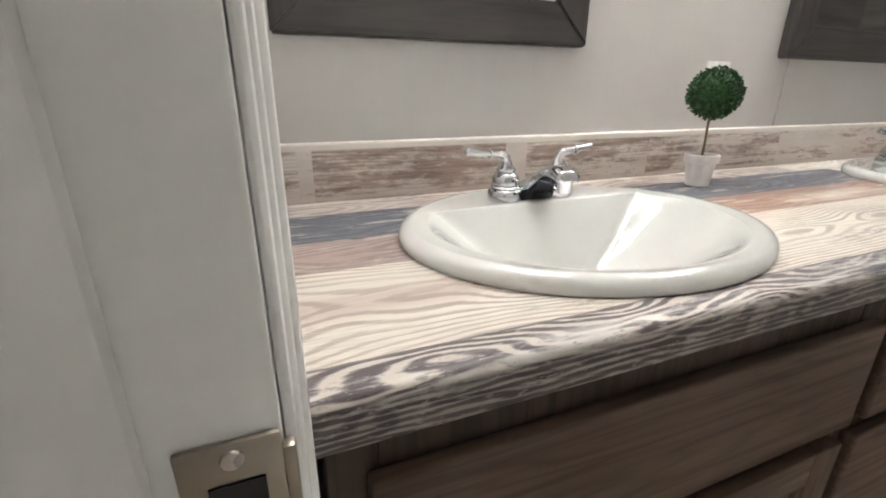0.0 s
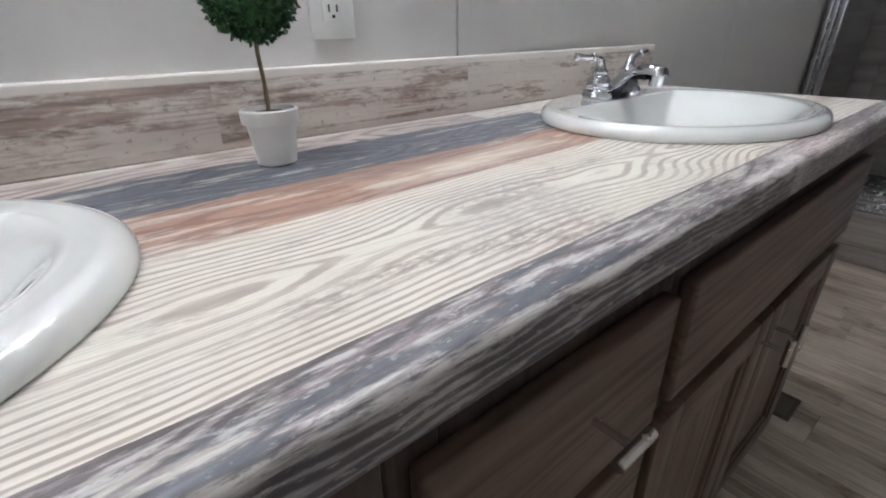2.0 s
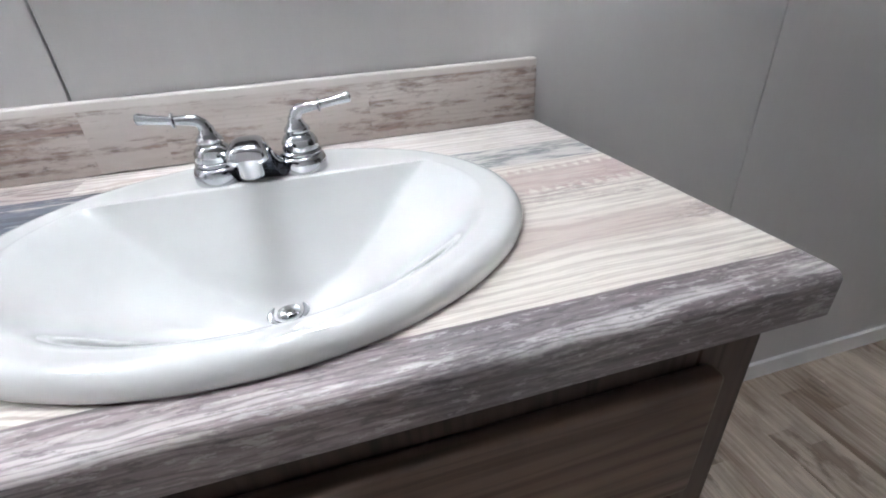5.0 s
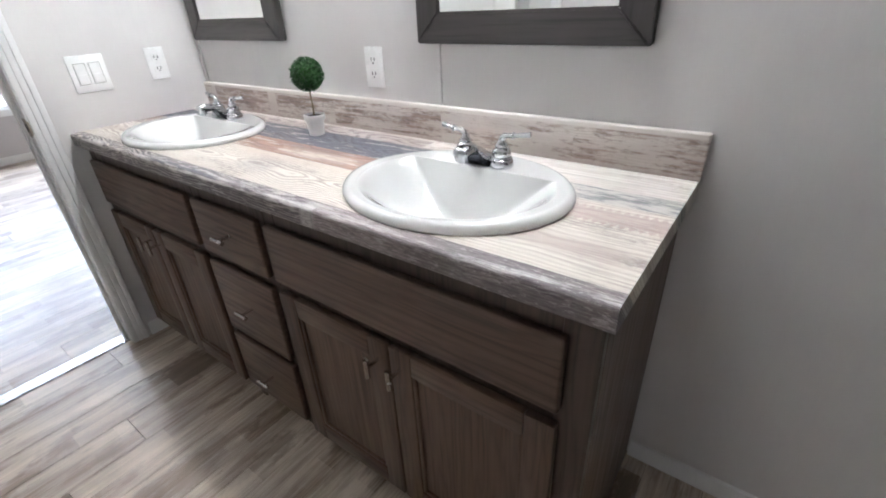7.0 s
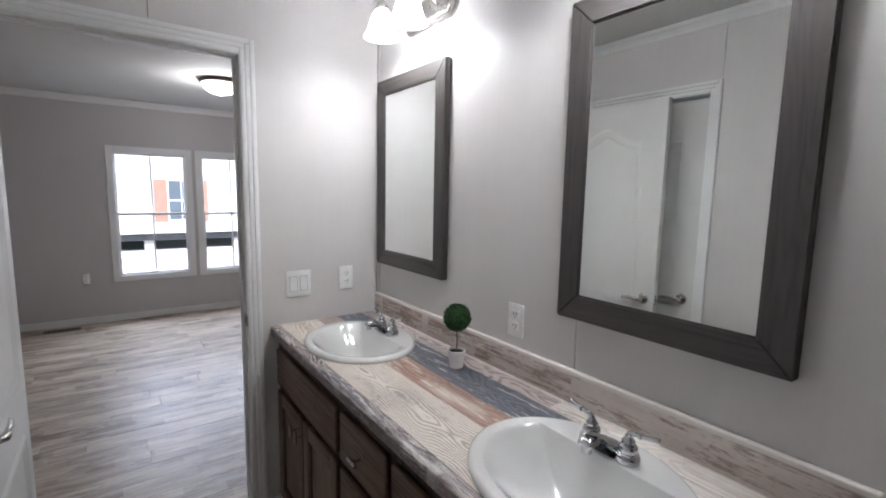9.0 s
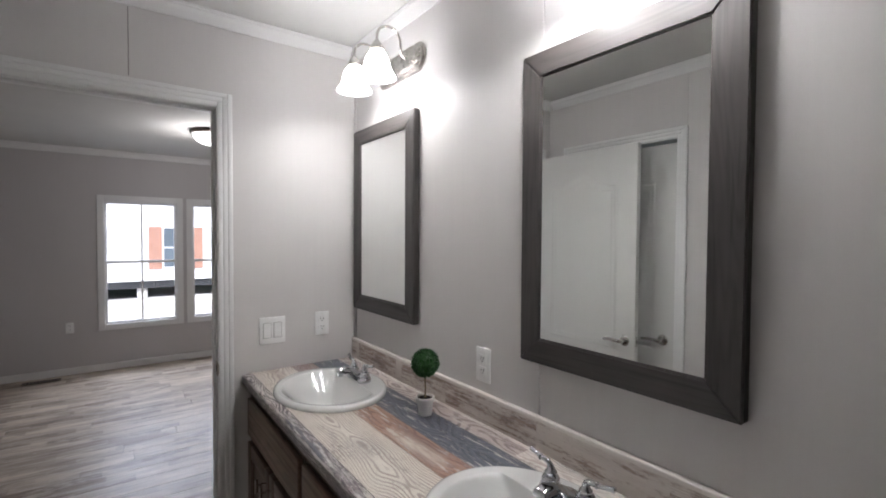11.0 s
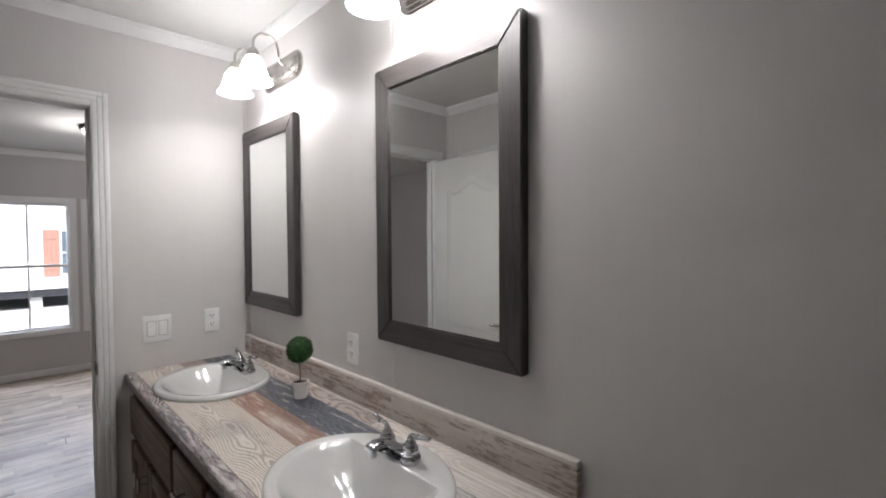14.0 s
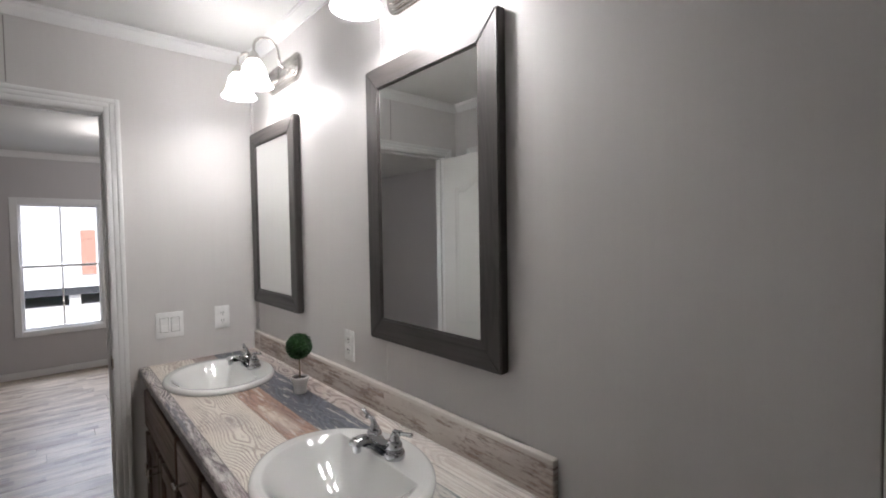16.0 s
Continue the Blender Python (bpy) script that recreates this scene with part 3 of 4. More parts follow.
def window(name, a, b):
    w = structure(name, boxes((BX + .0005, BX + .016, a - .06, a + .004, WZ0 - .06, WZ1 + .06), (BX + .0005, BX + .016, b - .004, b + .06, WZ0 - .06, WZ1 + .06),
                              (BX + .0005, BX + .016, a + .0042, b - .0042, WZ1 - .004, WZ1 + .06), (BX + .0005, BX + .016, a + .0042, b - .0042, WZ0 - .06, WZ0 + .004), bevel=.003),
                  TRIM, "white single-hung window with a middle muntin")
    mid = (WZ0 + WZ1) / 2
    f = .028
    for x0, z0, z1, nm in ((BX - .085, mid - .012, WZ1, "upper_sash"), (BX - .05, WZ0, mid + .018, "lower_sash")):
        s = part(nm, boxes((x0, x0 + .03, a, a + f, z0, z1), (x0, x0 + .03, b - f, b, z0, z1), (x0, x0 + .03, a + f, b - f, z0, z0 + f), (x0, x0 + .03, a + f, b - f, z1 - f, z1), bevel=.002), PLASTIC, w)
        part("muntin", boxes((x0 + .010, x0 + .02, (a + b) / 2 - .008, (a + b) / 2 + .008, z0 + f, z1 - f)), PLASTIC, s)
        g = part("pane", boxes((x0 + .013, x0 + .017, a + f, b - f, z0 + f, z1 - f)), PANE, s)
        g.visible_shadow = False
    part("window_sill", boxes((BX - .1, BX - .002, a, b, WZ0 - .012, WZ0 - .001), bevel=.002), TRIM, w)
    return w


for i, (a, b) in enumerate(WINDOWS):
    window("window_%d" % (i + 1), a, b)


# ---------------------------------------------------------------- vanity cabinets
FY = -.531         # face of doors and drawers
FF = FY + .0198    # face frame behind them


def pull(parent, x, z, upright):
    """T-shaped bar pull."""
    p = part("handle", sweep([(x, FY + .0005, z), (x, FY - .036, z)], .0038, 12), NICKEL, parent, "brushed nickel T-bar pull", 40)
    r = .0058
    if upright:
        b = sweep([(x, FY - .0375, z - .026), (x, FY - .0375, z + .026)], r, 16)
    else:
        b = sweep([(x - .026, FY - .0375, z), (x + .026, FY - .0375, z)], r, 16)
    bmesh.ops.bevel(b, geom=[e for e in b.edges if e.calc_face_angle(0) > 1], offset=.001, segments=2, affect="EDGES")
    part("bar", b, NICKEL, p, "", 40)
    return p


def slab(parent, name, x0, x1, z0, z1):
    return part(name, boxes((x0, x1, FY, FF - .0003, z0, z1), bevel=.0055, seg=3), CAB_X, parent, "", 30)


def shaker_door(parent, x0, x1, z0, z1):
    """A frame with a bevelled inner edge round a sunk flat panel."""
    s = .058
    p0, p1, q0, q1 = x0 + s, x1 - s, z0 + s, z1 - s
    d = part("door", boxes((p0 - .004, p1 + .004, FY + .0115, FY + .0165, q0 - .004, q1 + .004)), CAB_Z, parent)
    for a, b in ((x0, p0), (p1, x1)):
        part("stile", boxes((a, b, FY, FF - .0003, z0, z1), bevel=.004), CAB_Z, d, "", 30)
    for a, b in ((z0 + .0003, q0), (q1, z1 - .0003)):
        part("rail", boxes((p0 + .0003, p1 - .0003, FY + .0003, FF - .0005, a, b), bevel=.003), CAB_X, d, "", 30)
    for row in ((p0 - .001, p0 + .009, FY + .0045, FY + .015, q0, q1), (p1 - .009, p1 + .001, FY + .0045, FY + .015, q0, q1),
                (p0 + .009, p1 - .009, FY + .005, FY + .015, q0 - .001, q0 + .009), (p0 + .009, p1 - .009, FY + .005, FY + .015, q1 - .009, q1 + .001)):
        part("bead", boxes(row, bevel=.003), CAB_Z, d, "", 30)
    return d


TOP = H - .0442


def carcass(parent, x0, x1, rails, wide=.04):
    """Sides, floor, toe board and face frame, piece by piece."""
    for name, mat, row in (("side_panel", CAB_Z, (x0, x0 + .015, FF + .021, -.014, .0, TOP)), ("side_panel", CAB_Z, (x1 - .015, x1, FF + .021, -.014, .0, TOP)),
                           ("bottom_board", CAB_X, (x0 + .0155, x1 - .0155, FF + .022, -.014, .085, .1)), ("toe_board", CAB_IN, (x0 + .0155, x1 - .0155, -.43, -.418, .0, .0848)),
                           ("stile", CAB_FRAME_SHADED, (x0, x0 + .04, FF, FF + .0205, .075, TOP)), ("stile", CAB_FRAME_SHADED, (x1 - wide, x1, FF, FF + .0205, .075, TOP))):
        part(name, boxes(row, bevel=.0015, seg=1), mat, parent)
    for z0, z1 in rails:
        part("rail", boxes((x0 + .0402, x1 - wide - .0002, FF + .0005, FF + .0203, z0, z1), bevel=.0015, seg=1), CAB_FRAME_SHADED, parent)


lab = "dark brown stained oak vanity %s under the counter"
c1 = thing("sink_cabinet", lab % "sink cabinet", "cabinet", (0, 0, 0), "vanity cabinets")
carcass(c1, .022, .7345, ((.075, .115), (.59, .64), (.775, TOP)))
slab(c1, "false_front", .052, .718, .630, .790)
part("middle_stile", boxes((.365, .405, FF + .0007, FF + .0201, .1155, .5995)), CAB_FRAME_SHADED, c1)
pull(shaker_door(c1, .052, .3825, .092, .600), .354, .552, True)
pull(shaker_door(c1, .3875, .718, .092, .600), .416, .552, True)

c2 = thing("drawer_cabinet", lab % "three-drawer cabinet", "cabinet", (0, 0, 0), "vanity cabinets")
carcass(c2, .7355, 1.0695, ((.075, .115), (.335, .36), (.59, .64), (.775, TOP)))
for z0, z1, pz in ((.628, .790, .720), (.350, .598, .484), (.105, .328, .222)):
    d = slab(c2, "drawer", .750, 1.054, z0, z1)
    pull(d, .924, pz, False)

c3 = thing("sink_cabinet", lab % "sink cabinet", "cabinet", (0, 0, 0), "vanity cabinets")
carcass(c3, 1.0705, 1.882, ((.075, .115), (.59, .64), (.775, TOP)), .062)
slab(c3, "false_front", 1.087, 1.832, .633, .790)
part("middle_stile", boxes((1.437, 1.477, FF + .0007, FF + .0201, .1155, .5995)), CAB_FRAME_SHADED, c3)
pull(shaker_door(c3, 1.087, 1.4535, .092, .602), 1.426, .552, True)
pull(shaker_door(c3, 1.4585, 1.832, .092, .602), 1.488, .552, True)

# ---------------------------------------------------------------- counter
SINKS = (.411, 1.477)
SY, SA, SB = -.299, .258, .212


def counter_mesh():
    """A post-formed top: square slab with a rolled front edge and two holes for the sinks."""
    bm = bmesh.new()
    prof = []
    r = .009
    for i in range(9):
        a = math.pi / 2 * i / 8
        prof.append((-DEEP + r - r * math.sin(a), -r + r * math.cos(a)))
    prof += [(-DEEP, -.039), (-DEEP + .003, -.0435), (-DEEP + .03, -.044), (-.0005, -.044), (-.0005, 0)]
    cuts = [.002, LEN]
    ends = [[bm.verts.new((x, y, z)) for y, z in prof] for x in cuts]
    k = len(prof)
    for i in range(k):
        j = (i + 1) % k
        bm.faces.new((ends[0][i], ends[0][j], ends[1][j], ends[1][i]))
    bm.faces.new(ends[0])
    bm.faces.new(ends[1][::-1])
    bmesh.ops.recalc_face_normals(bm, faces=bm.faces)
    me = bpy.data.meshes.new("slab")
    bm.to_mesh(me)
    bm.free()
    base = new("slab", me)
    cutters = []
    for sx in SINKS:
        b = bmesh.new()
        bmesh.ops.create_cone(b, cap_ends=True, segments=64, radius1=1, radius2=1, depth=.3)
        bmesh.ops.scale(b, verts=b.verts, vec=(SA - .018, SB - .018, 1))
        bmesh.ops.translate(b, verts=b.verts, vec=(sx, SY, 0))
        cm = bpy.data.meshes.new("cut")
        b.to_mesh(cm)
        b.free()
        c = new("cut", cm)
        cutters.append(c)
        mod = base.modifiers.new("cut", "BOOLEAN")
        mod.operation, mod.object, mod.solver = "DIFFERENCE", c, "EXACT"
    dg = bpy.context.evaluated_depsgraph_get()
    out = bpy.data.meshes.new_from_object(base.evaluated_get(dg))
    for o in (base, *cutters):
        m = o.data
        bpy.data.objects.remove(o)
        bpy.data.meshes.remove(m)
    out.materials.clear()
    out.materials.append(COUNTER)
    out.shade_smooth()
    out.set_sharp_from_angle(angle=radians(40))
    return out


counter = thing("vanity_counter", "reclaimed-board print laminate counter with rolled front edge", "counter", (0, 0, H))
top = new("countertop", counter_mesh())
top.parent = counter
part("backsplash", boxes((.002, LEN + .003, -.020, -.0005, .0003, .0985), bevel=.0035, seg=3), SPLASH, counter, "whitewashed board print backsplash", 40)


# ---------------------------------------------------------------- sinks and taps
def sink_mesh():
    """Oval drop-in basin: a broad rolled rim, a dish, and a straight wall that cuts the dish off below the tap ledge."""
    b = bmesh.new()
    seg = 288
    floor_z, cy, edge, lip = -.116, .006, .094, .0182

    def opening(a):
        x, y = .862 * SA * math.cos(a), (.862 if a < math.pi else .885) * SB * math.sin(a)
        t = (edge - cy) / (y - cy) if y > edge * .5 else 9.0
        soft = .5 * (1 + t - math.sqrt((1 - t) ** 2 + .002))
        return x * soft, cy + (y - cy) * soft

    def depth(x, y):
        rho = math.sqrt((x / (.862 * SA)) ** 2 + (y / ((.862 if y > 0 else .885) * SB)) ** 2)
        dish = lip + (floor_z - lip) * max(0.0, 1 - (rho * rho + .008) ** .82)
        q = max(0.0, (edge - y) / .088)
        wall = lip - .150 * q ** .72
        k = .012
        h = max(0.0, k - abs(dish - wall)) / k
        drop = lip - min(lip, max(dish, wall) + h * h * k * .25)
        return lip - (math.sqrt(drop * drop + .0001) - .01)
    angles = [2 * math.pi * i / seg for i in range(seg)]
    rows = []
    # the rim's roll, from the counter up and over to the edge of the dish
    for i in range(19):
        q = math.radians(-20 + 120 * i / 18)
        r = .934 + .066 * math.cos(q)
        z = .0055 + .0145 * math.sin(q)
        rows.append([b.verts.new((SA * r * math.cos(a), SB * r * math.sin(a), max(.0003, z))) for a in angles])
    last = r
    top = z
    for k in range(1, 8):
        u = k / 7
        row = []
        for a in angles:
            x, y = opening(a)
            row.append(b.verts.new((SA * last * math.cos(a) * (1 - u) + x * u, SB * last * math.sin(a) * (1 - u) + y * u, top + (lip - top) * u)))
        rows.append(row)
    for s in [.997, .992, .985, .977, .968, .958] + [.947 - .0185 * k for k in range(50)]:
        row = []
        for a in angles:
            x, y = opening(a)
            x, y = x * s, cy + (y - cy) * s
            row.append(b.verts.new((x, y, depth(x, y))))
        rows.append(row)
    for p, q in zip(rows, rows[1:]):
        for i in range(seg):
            j = (i + 1) % seg
            b.faces.new((p[i], p[j], q[j], q[i]))
    b.faces.new(rows[-1])
    bmesh.ops.recalc_face_normals(b, faces=b.faces)
    if sum(f.normal.z for f in b.faces) < 0:
        bmesh.ops.reverse_faces(b, faces=b.faces)
    return mesh_of("basin", b, PORCELAIN, 180)


BASIN = sink_mesh()


DRAIN = .002


def make_sink(sx):
    s = thing("bathroom_sink", "glossy white oval drop-in porcelain sink", "sink", (sx, SY, H), "vanity sinks")
    o = new("basin", BASIN)
    o.parent = s
    m = o.modifiers.new("thick", "SOLIDIFY")
    m.thickness, m.offset = .007, -1
    part("drain", lathe([(.0, -.1375), (.013, -.1375), (.0145, -.136), (.0215, -.1335), (.0235, -.1345), (.0245, -.1385), (.0245, -.142)], 32, None, pose(0, DRAIN, .0330)), CHROME, s, "chrome pop-up drain", 50)
    part("stopper", lathe([(.0, -.1275), (.004, -.1277), (.0055, -.130), (.009, -.1318), (.0125, -.1325), (.013, -.137), (0, -.1372)], 24, None, pose(0, DRAIN, .0330)), CHROME, s, "", 50)
    return s


SPREAD = .048


def make_faucet(sx):
    f = thing("faucet", "chrome two-handle centerset faucet on the sink rim", "faucet", (sx - .004, -.173, H + .0185), "vanity faucets")
    # base: two feet joined by a waisted bridge
    bm = bmesh.new()
    for s in (-1, 1):
        lathe([(.0, 0), (.0265, 0), (.0275, .002), (.0272, .013), (.0250, .0180), (.022, .0197), (0, .0198)], 36, bm, pose(s * SPREAD, 0, 0))
    b = bmesh.new()
    bmesh.ops.create_cube(b, size=1)
    bmesh.ops.scale(b, verts=b.verts, vec=(.094, .026, .014))
    bmesh.ops.translate(b, verts=b.verts, vec=(0, .011, .007))
    bmesh.ops.bevel(b, geom=b.edges[:], offset=.005, segments=3, affect="EDGES")
    merge(bm, b)
    part("base", bm, CHROME, f, "", 45)
    # spout: a thin casting that sweeps up from both feet like a saddle and narrows into the beak
    def ease(q):
        q = min(1.0, max(0.0, q))
        return q * q * (3 - 2 * q)

    def outline(u):
        """Half width, crown height and side height at u, 0 at the back and 1 at the mouth."""
        w = .0465 - .0270 * ease((u - .10) / .42)
        crown_z = .022 + .018 * ease(u / .34) + .022 * ease((u - .15) / .60) - .004 * ease((u - .8) / .2)
        side_z = .012 + (crown_z - .027) * ease((u - .22) / .40)
        return w, crown_z, side_z

    def section(bm, u, y, inset=0.0, floor=None):
        w, crown_z, side_z = outline(u)
        beak = ease((u - .22) / .40)
        if u > .93:
            cut = math.sqrt(max(.02, 1 - ((u - .93) / .07) ** 2))
            w, crown_z = w * (.62 + .38 * cut), side_z + (crown_z - side_z) * (.35 + .65 * cut)
        upper = []
        for k in range(25):
            q = -1 + k / 12
            bell = (.5 + .5 * math.cos(math.pi * q)) ** .8
            slab_top = (1 - abs(q) ** 3.5) ** .5
            upper.append(((w - inset) * q, side_z + (crown_z - side_z) * (bell * (1 - beak) + slab_top * beak) - inset))
        if floor is None:
            thick = .0045
            lower = [(px * .93, max(side_z - .001, pz - thick)) for px, pz in reversed(upper)]
        else:
            lower = [(upper[-1][0], floor), (upper[0][0], floor)]
        return [bm.verts.new((px, y, pz)) for px, pz in upper + lower]

    def skin(bm, rings):
        k = len(rings[0])
        for p, q in zip(rings, rings[1:]):
            for i in range(k):
                j = (i + 1) % k
                bm.faces.new((p[i], p[j], q[j], q[i]))
        bm.faces.new(rings[0][::-1])
        bm.faces.new(rings[-1])
        bmesh.ops.recalc_face_normals(bm, faces=bm.faces)
    sp = bmesh.new()
    us = [i / 30 for i in range(28)] + [.93, .95, .965, .98, .99, 1.0]
    skin(sp, [section(sp, u, .024 - .122 * u) for u in us])
    part("spout", sp, CHROME, f, "", 60)
    part("spout_mouth", lathe([(0, -.022), (.0108, -.022), (.0118, -.0208), (.0122, -.003), (.0130, .0), (0, .001)], 28, None, pose(0, -.083, .0475)), CHROME, f, "", 45)
    under = bmesh.new()
    skin(under, [section(under, u, .024 - .122 * u, .0030, .0005 + .030 * ease((u - .36) / .2)) for u in (.10, .16, .22, .28, .34, .40, .46, .52)])
    part("underside", under, DARK_CHROME, f, "dark hollow under the spout", 40)
    part("beak_filling", boxes((-.0140, .0140, -.070, -.036, .036, .0440), bevel=.001), DARK_CHROME, f)
    for s in (-1, 1):
        h = part("handle", lathe([(0, .0195), (.0225, .020), (.0232, .0215), (.0225, .0235), (.0205, .0245), (.0215, .027), (.0205, .036), (.0170, .0415), (.0130, .0440), (.0150, .0465), (.0145, .0500),
                                  (.0110, .0535), (.0085, .058), (.0080, .062), (.0055, .0655), (0, .066)], 28, None, pose(s * SPREAD, 0, 0)), CHROME, f, "", 50)
        lever = sweep([(s * SPREAD, 0, .054), (s * .0485, -.0005, .061), (s * .0505, -.001, .0665), (s * .055, -.0015, .0705), (s * .066, -.002, .0722), (s * .078, -.002, .0730), (s * .095, .003, .0745),
                       (s * .106, .005, .0760), (s * .1115, .006, .0767), (s * .1145, .0063, .0769), (s * .1155, .0064, .0769)],
                      [.0078, .0076, .0070, .0064, .0056, .0046, .0052, .0056, .0066, .0058, .0024], 16)
        part("lever", lever, CHROME, h, "", 60)
        part("ring", lathe([(.0050, -.0018), (.0078, -.0010), (.0082, 0), (.0078, .0010), (.0050, .0018)], 20, None, pose(s * .0775, -.002, .0730, 0, 90, 0)), CHROME, h, "", 60)
    return f


for sx in SINKS:
    make_sink(sx)
    make_faucet(sx)


# ---------------------------------------------------------------- mirrors
def make_mirror(x0, x1, z0, z1, tilt=""):
    w, t, y = .069, .030, -.0008
    m = thing("wall_mirror", "rectangular wall mirror in a dark stained wooden frame", "mirror", ((x0 + x1) / 2, 0, z0), "vanity mirrors")
    hw, hh = (x1 - x0) / 2, z1 - z0

    def board(a, b, c, d, mat):
        """One mitred board from its outline a b (outer) c d (inner)."""
        bm = bmesh.new()
        pts = [(a, 0), (b, 0), (c, .004), (d, .004)]
        back = [bm.verts.new((p[0], y, p[1])) for p, k in pts]
        front = [bm.verts.new((p[0], -t, p[1])) for p, k in pts]
        bm.faces.new(front)
        bm.faces.new(back[::-1])
        for i in range(4):
            j = (i + 1) % 4
            bm.faces.new((back[i], back[j], front[j], front[i]))
        bmesh.ops.recalc_face_normals(bm, faces=bm.faces)
        bmesh.ops.bevel(bm, geom=bm.edges[:], offset=.003, segments=2, affect="EDGES")
        part("frame_board", bm, mat, m, "", 35)
    g = .0003
    board((-hw + g, 0), (hw - g, 0), (hw - w - g, w), (-hw + w + g, w), FRAME_X)
    board((hw - g, hh), (-hw + g, hh), (-hw + w + g, hh - w), (hw - w - g, hh - w), FRAME_X)
    board((-hw, hh - g), (-hw, g), (-hw + w, w + g), (-hw + w, hh - w - g), FRAME_Z)
    board((hw, g), (hw, hh - g), (hw - w, hh - w - g), (hw - w, w + g), FRAME_Z)
    part("lip", boxes((-hw + w - .001, -hw + w + .003, -.0255, -.0215, w, hh - w), (hw - w - .003, hw - w + .001, -.0255, -.0215, w, hh - w),
                      (-hw + w + .003, hw - w - .003, -.0255, -.0215, w - .001, w + .003), (-hw + w + .003, hw - w - .003, -.0255, -.0215, hh - w - .003, hh - w + .001), bevel=.0008), FRAME_Z, m, "thin inner lip of the frame")
    part("mirror_glass", boxes((-hw + w - .01, hw - w + .01, -.024, -.020, w - .01, hh - w + .01)), MIRROR, m, "clear silvered glass")
    return m


make_mirror(.044, .600, 1.138, 2.002)
make_mirror(1.184, 1.764, 1.136, 2.006)


# ---------------------------------------------------------------- vanity lights
def stadium(hw, hh, y0, y1, bevel, seg=24):
    bm = bmesh.new()
    pts = []
    for i in range(seg + 1):
        a = -math.pi / 2 + math.pi * i / seg
        pts.append((hw - hh + hh * math.cos(a), hh * math.sin(a)))
    for i in range(seg + 1):
        a = math.pi / 2 + math.pi * i / seg
        pts.append((-hw + hh + hh * math.cos(a), hh * math.sin(a)))
    back = [bm.verts.new((x, y0, z)) for x, z in pts]
    front = [bm.verts.new((x, y1, z)) for x, z in pts]
    f = bm.faces.new(front)
    bm.faces.new(back[::-1])
    k = len(pts)
    for i in range(k):
        j = (i + 1) % k
        bm.faces.new((back[i], back[j], front[j], front[i]))
    bmesh.ops.recalc_face_normals(bm, faces=bm.faces)
    bmesh.ops.bevel(bm, geom=f.edges[:], offset=bevel, segments=3, affect="EDGES")
    return bm


def make_light(fx):
    v = thing("vanity_light", "brushed nickel two-lamp vanity light with lit frosted bell shades", "wall light", (fx, 0, 2.205), "vanity lights")
    part("back_plate", stadium(.19, .060, -.0005, -.010, .004), NICKEL, v, "", 35)
    part("plate_step", stadium(.178, .048, -.0102, -.018, .004), NICKEL, v, "", 35)
    part("plate_step", stadium(.166, .036, -.0182, -.027, .005), NICKEL, v, "", 35)
    for s in (-1, 1):
        x = s * .1
        pts = [(x, -.026, -.010)]
        for i in range(13):
            a = math.pi * (1.25 - 1.25 * i / 12)
            pts.append((x, -.118 - .052 * math.cos(a), .052 + .05 * math.sin(a)) if i > 2 else (x, -.03 - .016 * i, -.014 + .010 * i))
        pts.append((x, -.170, .028))
        arm = part("arm", sweep(pts, .0052, 12), NICKEL, v, "curved nickel arm", 60)
        part("socket_cup", lathe([(0, .034), (.010, .034), (.013, .030), (.019, .022), (.026, .006), (.0275, .0), (.0255, -.003), (0, -.003)], 28, None, pose(x, -.17, 0)), NICKEL, arm, "", 40)
        part("shade", lathe([(.022, .0), (.030, -.010), (.041, -.026), (.047, -.046), (.052, -.068), (.060, -.088), (.071, -.102), (.0725, -.106), (.070, -.106), (.058, -.090), (.049, -.068), (.044, -.046), (.038, -.027), (.027, -.012), (.020, -.003)], 40, None, pose(x, -.17, 0)),
             SHADE, v, "lit frosted glass bell shade", 60)
    return v


for fx in FIXTURES:
    make_light(fx)


# ---------------------------------------------------------------- plates
def make_outlet(name, m):
    o = thing(name, "white duplex wall outlet with cover plate", "outlet", (0, 0, 0), "wall outlets")
    o.matrix_basis = m
    part("plate", boxes((-.035, .035, -.006, -.0003, -.0565, .0565), bevel=.0025), PLASTIC, o, "", 35)
    for s in (-1, 1):
        f = part("socket", boxes((-.0165, .0165, -.0078, -.0055, s * .0195 - .0145, s * .0195 + .0145), bevel=.0008), PLASTIC, o)
        part("slot", boxes((-.0075, -.0050, -.0086, -.0079, s * .0195 - .002, s * .0195 + .0075), (.0050, .0075, -.0086, -.0079, s * .0195 - .002, s * .0195 + .0075),
                           (-.0022, .0022, -.0086, -.0079, s * .0195 - .0095, s * .0195 - .0055)), SLOT, f)
    part("screw", lathe([(0, 0), (.003, 0), (.0025, .001), (0, .0012)], 10, None, pose(0, -.0061, 0, 90)), PLASTIC, o)
    return o


